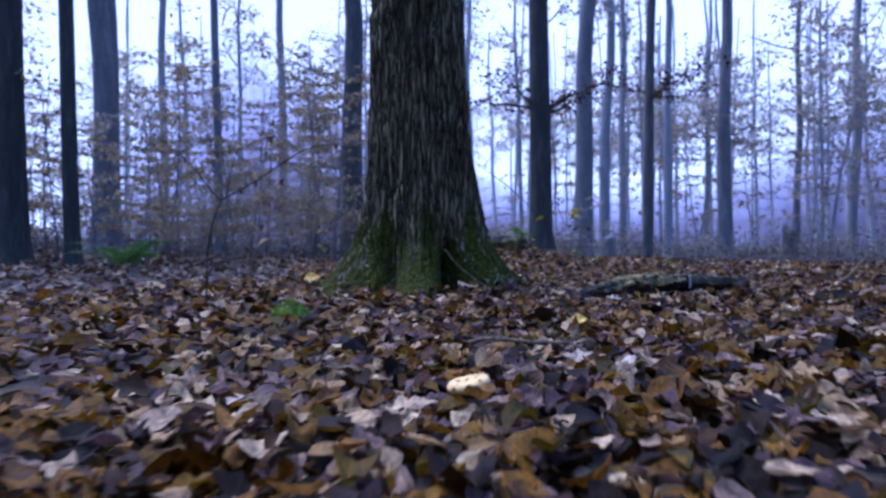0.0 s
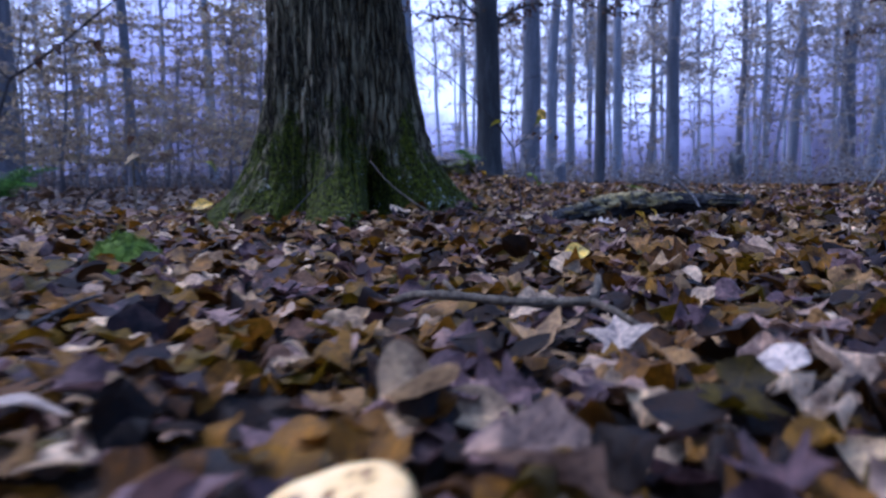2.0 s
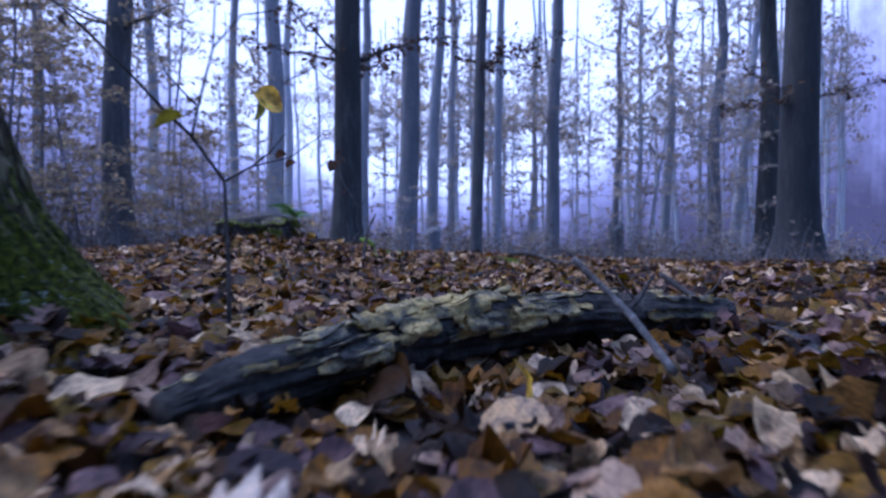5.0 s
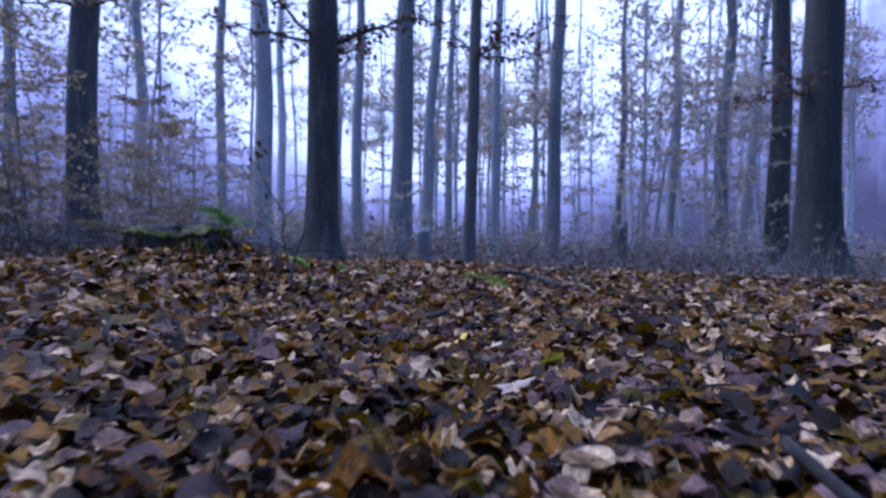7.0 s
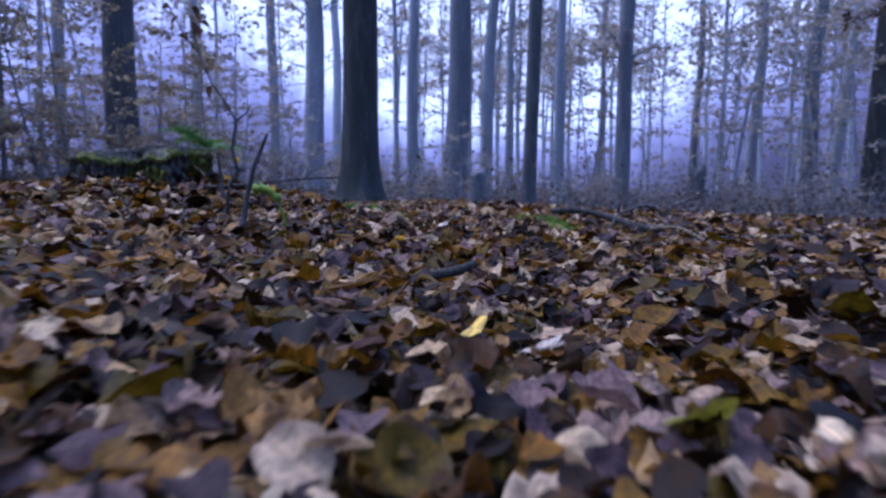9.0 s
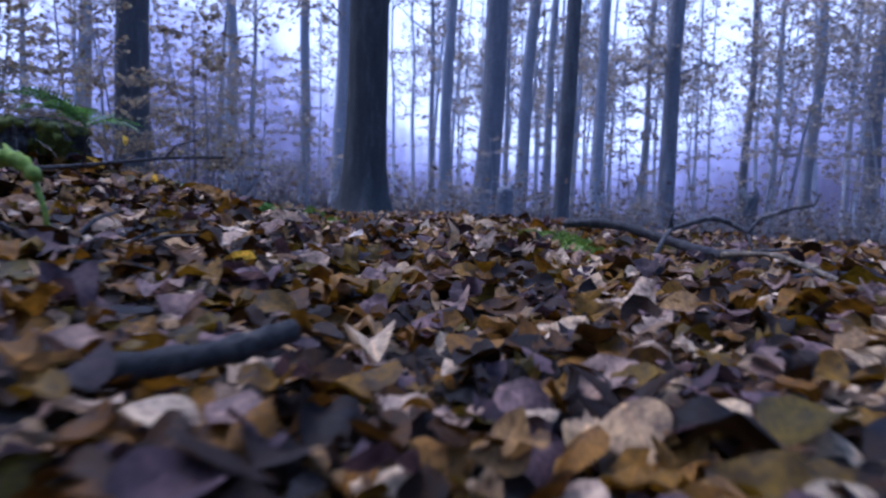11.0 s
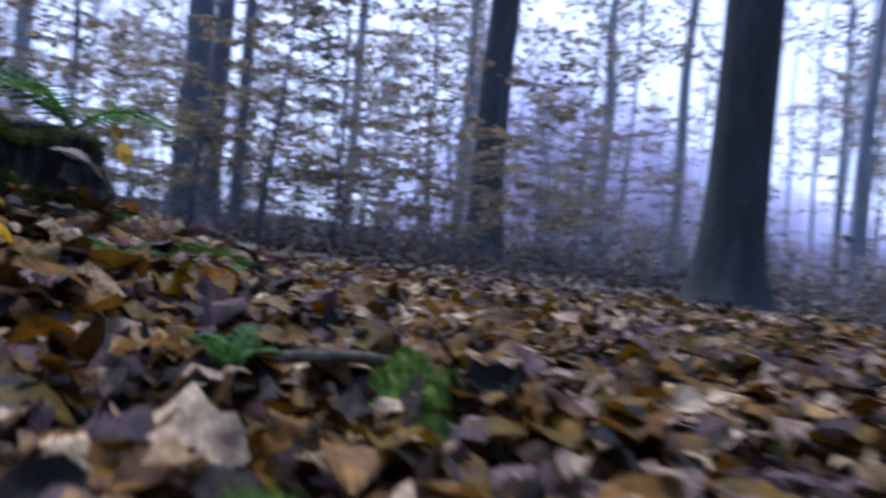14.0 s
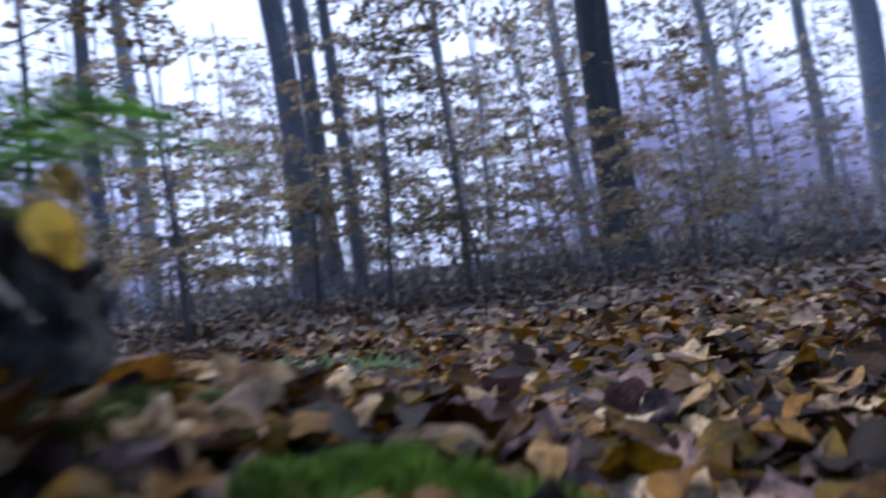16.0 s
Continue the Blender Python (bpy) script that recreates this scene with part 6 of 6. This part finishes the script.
litter("leaf_litter", lr, *spread(1450, (-1.2, 3.4, -0.8, 9.0), 0.0, 0.42), NEAR, 0.053, 0.28, (0.0, 0.052), "fallen brown and tan leaves along the way")
litter("leaf_litter", lr, *spread(1500, (-1.2, 3.4, -0.8, 9.0), 0.42, 0.9), FINE, 0.053, 0.30, (0.0, 0.052), "fallen brown and tan leaves covering the soil")
litter("leaf_litter", lr, *spread(560, (-3.5, 5.5, -3.0, 11.2), 0.9, 3.0), MID, 0.058, 0.34, (0.0, 0.050), "fallen brown leaves spread over the forest floor")
# From here outward the leaf colours carry painted haze
litter("leaf_litter", lr, *spread(160, (-8, 10, -7, 15.8), 3.0, 7.5), COARSE, 0.080, 0.38, (0.0, 0.04), "fallen brown leaves further off in the wood", HAZE_DULLED_LITTER)
litter("leaf_litter", lr, *spread(40, (-15, 17, -14, 23), 7.5, 14.5), COARSE, 0.12, 0.38, (0.0, 0.045), "fallen brown leaves under the misty trees", HAZED_LITTER)
litter("leaf_litter", lr, *spread(5, (-38, 40, -36, 46), 14.5, 38.0), COARSE, 0.24, 0.4, (0.0, 0.05), "thin brown leaf cover in the misty distance", HAZED_LITTER)

litter("leaf_litter", lr, *spread(650, (0.4, 2.6, 6.5, 8.8), 0.0, 1.2), FINE, 0.052, 0.3, (0.0, 0.02), "fallen brown leaves heaped round the mossy stump")

# ---- single leaves lying on top along the way ----
def one_leaf(name, kind, n, rng):
    sh, fc = leaf_shape(kind, n, 5) if kind != "star" else star_shape()
    p = bent(sh, rng, 1)[0]
    me = bpy.data.meshes.new(name)
    me.from_pydata([tuple(map(float, q)) for q in p], [], fc.tolist())
    me.polygons.foreach_set("use_smooth", [True] * len(me.polygons))
    me.materials.append(LITTER_PIECE)
    me.update()
    lay_uv(me, sh)
    return me


PIECES = [one_leaf("leaf", k, n, lr) for k, n in (("beech", 8), ("beech", 8), ("beech", 9), ("round", 8), ("round", 8), ("round", 9), ("slim", 7), ("oak", 15), ("star", 0), ("beech", 8))]
made = 0
while made < 290:
    w = WAY[lr.integers(0, len(WAY))]
    x, y = w[0] + lr.normal(0, 0.45), w[1] + 0.35 + lr.normal(0, 0.45)
    q = Vector((x, y, float(gz(x, y)) + 0.046))
    if min((q - Vector(v)).length for v in WAY) < 0.10 or math.hypot(x + 0.115, y - 4.12) < 0.5 or math.hypot(x - 0.73, y - 7.64) < 0.26 or math.hypot(x - 0.045, y - 1.40) < 0.085:
        continue
    ob = new("leaf", PIECES[lr.integers(0, len(PIECES))])
    ob.parent = ground
    s = 0.056 * lr.lognormal(0, 0.2)
    ob.matrix_basis = Matrix.LocRotScale(q, Euler((lr.normal(0, 0.3), lr.normal(0, 0.3), lr.uniform(0, 6.283))), (s, s, s))
    made += 1


# leaves that stand out by their colour: x, y, lift, size, kind, material, turn, tilt, label
def marked_leaf(x, y, up, size, kind, mat, turn, tilt, label):
    sh, fc = leaf_shape(kind, 9 if kind != "oak" else 15, 5) if kind != "star" else star_shape()
    a, c = sh[:, 0] - 0.5, sh[:, 1]
    bend, arch = {"star": (0.14, 0.15), "round": (0.16, 0.22)}.get(kind, (0.35, 0.4))
    z = bend * np.sqrt(c ** 2 + 0.004) - arch * a ** 2 + 0.03 * np.sin(11 * a + 4 * c)
    ob = mesh_part("fallen_leaf", [(float(i) * size, float(j) * size, float(k) * size) for i, j, k in zip(a, c, z)], fc.tolist(), mat)
    lay_uv(ob.data, sh)
    ob.matrix_basis = Matrix.LocRotScale(at(x, y, up + 0.014), Euler((radians(tilt[0]), radians(tilt[1]), radians(turn))), None)
    return tagged(ob, label, "leaf", "bright fallen leaves")


for row in [
    (-0.80, 4.32, 0.06, 0.10, "beech", YELLOW_LEAF, 20, (45, -10), "bright yellow leaf beside the mossy root"),
    (0.42, 2.36, 0.048, 0.058, "beech", YELLOW_LEAF, 20, (40, -10), "bright yellow curled leaf on brown litter"),
    (0.30, 1.80, 0.032, 0.085, "star", PALE_LEAF, 80, (-8, -28), "large pale lobed leaf beside a stick"),
    (-0.20, 1.62, 0.04, 0.085, "round", PALE_LEAF, 10, (-15, 8), "pale pinkish leaf lying flat"),
    (0.36, 1.62, 0.045, 0.045, "round", PALE_LEAF, 120, (-25, 10), "small pale leaf tilted upward"),
    (-0.30, 1.32, 0.04, 0.075, "oak", PALE_LEAF, 60, (-10, 10), "whitish lobed leaf on dark litter"),
    (0.78, 2.95, 0.06, 0.07, "slim", YELLOW_LEAF, 100, (60, -35), "narrow yellow leaf standing on edge"),
    (1.00, 3.40, 0.06, 0.07, "beech", YELLOW_LEAF, 85, (70, -55), "orange ribbed leaf standing upright by the log"),
    (0.96, 3.33, 0.045, 0.075, "round", TAN_LEAF, 150, (-20, 5), "broad ochre leaf before the log"),
    (0.61, 3.02, 0.045, 0.075, "round", PALE_LEAF, 20, (-12, 12), "tan leaf lying on top of the litter"),
    (0.72, 3.12, 0.045, 0.07, "oak", PALE_LEAF, 160, (-12, 0), "whitish lobed leaf near the log"),
    (1.56, 4.66, 0.045, 0.10, "star", PALE_LEAF, 75, (-15, 0), "bright whitish star-shaped leaf"),
    (1.74, 5.30, 0.04, 0.080, "star", PALE_LEAF, 95, (-20, 5), "pale star-shaped leaf on brown leaves"),
    (1.66, 5.34, 0.05, 0.055, "round", YELLOW_LEAF, 95, (-35, 5), "small yellow-tan leaf beside a pale one"),
    (1.78, 5.00, 0.045, 0.075, "round", LIME_LEAF, 30, (-35, 10), "lime green leaf among brown ones"),
    (1.66, 6.47, 0.04, 0.05, "round", YELLOW_LEAF, 30, (-25, 0), "small orange leaf on the litter"),
    (2.019, 6.775, 0.060, 0.085, "beech", TAN_LEAF, 85, (65, -70), "tall orange leaf standing upright"),
    (1.68, 6.83, 0.06, 0.07, "round", PALE_LEAF, 5, (-20, 5), "broad pale tan leaf on the mound"),
    (1.82, 6.67, 0.055, 0.065, "beech", PALE_LEAF, 130, (-20, 20), "pale tan leaf tilted on the litter"),
    (2.105, 6.85, 0.05, 0.070, "round", PALE_LEAF, 70, (-45, 20), "pale ridged leaf between brown ones"),
    (2.17, 6.785, 0.045, 0.060, "oak", PALE_LEAF, 40, (-30, 10), "whitish lobed leaf near the moss strip"),
    (2.14, 6.98, 0.05, 0.055, "star", PALE_LEAF, 20, (-25, -10), "pale star-shaped leaf near the moss strip"),
    (1.21, 7.40, 0.06, 0.055, "round", PALE_LEAF, 100, (-40, 10), "whitish leaf before the stump"),
    (1.20, 7.45, 0.05, 0.055, "beech", YELLOW_LEAF, 60, (-30, 15), "yellow leaf before the mossy stump"),
    (1.12, 7.51, 0.045, 0.055, "beech", TAN_LEAF, 10, (-20, 10), "ochre leaf lying before the stump"),
    (1.36, 7.42, 0.055, 0.075, "round", TAN_LEAF, 30, (-20, 10), "large tan leaf on the mound"),
    (1.10, 7.93, 0.045, 0.06, "beech", PALE_LEAF, 40, (-20, 10), "pale leaf on the mossy root"),
]:
    marked_leaf(*row)

# leaves caught on the flank of the stump
for p, size, kind, mat, turn, tilt, lab in (((0.898, 7.484, 0.227), 0.075, "round", PALE_LEAF, 40, (15, 40), "broad whitish leaf caught on the mossy stump"), ((1.004, 7.550, 0.196), 0.065, "round", YELLOW_LEAF, 60, (10, 30), "yellow leaf lying against the mossy stump"),
                                          ((0.945, 7.72, 0.261), 0.092, "beech", PALE_LEAF, 75, (18, 22), "pale curled leaf arching over the stump's root")):
    ob = marked_leaf(p[0], p[1], 0.0, size, kind, mat, turn, tilt, lab)
    ob.location = p
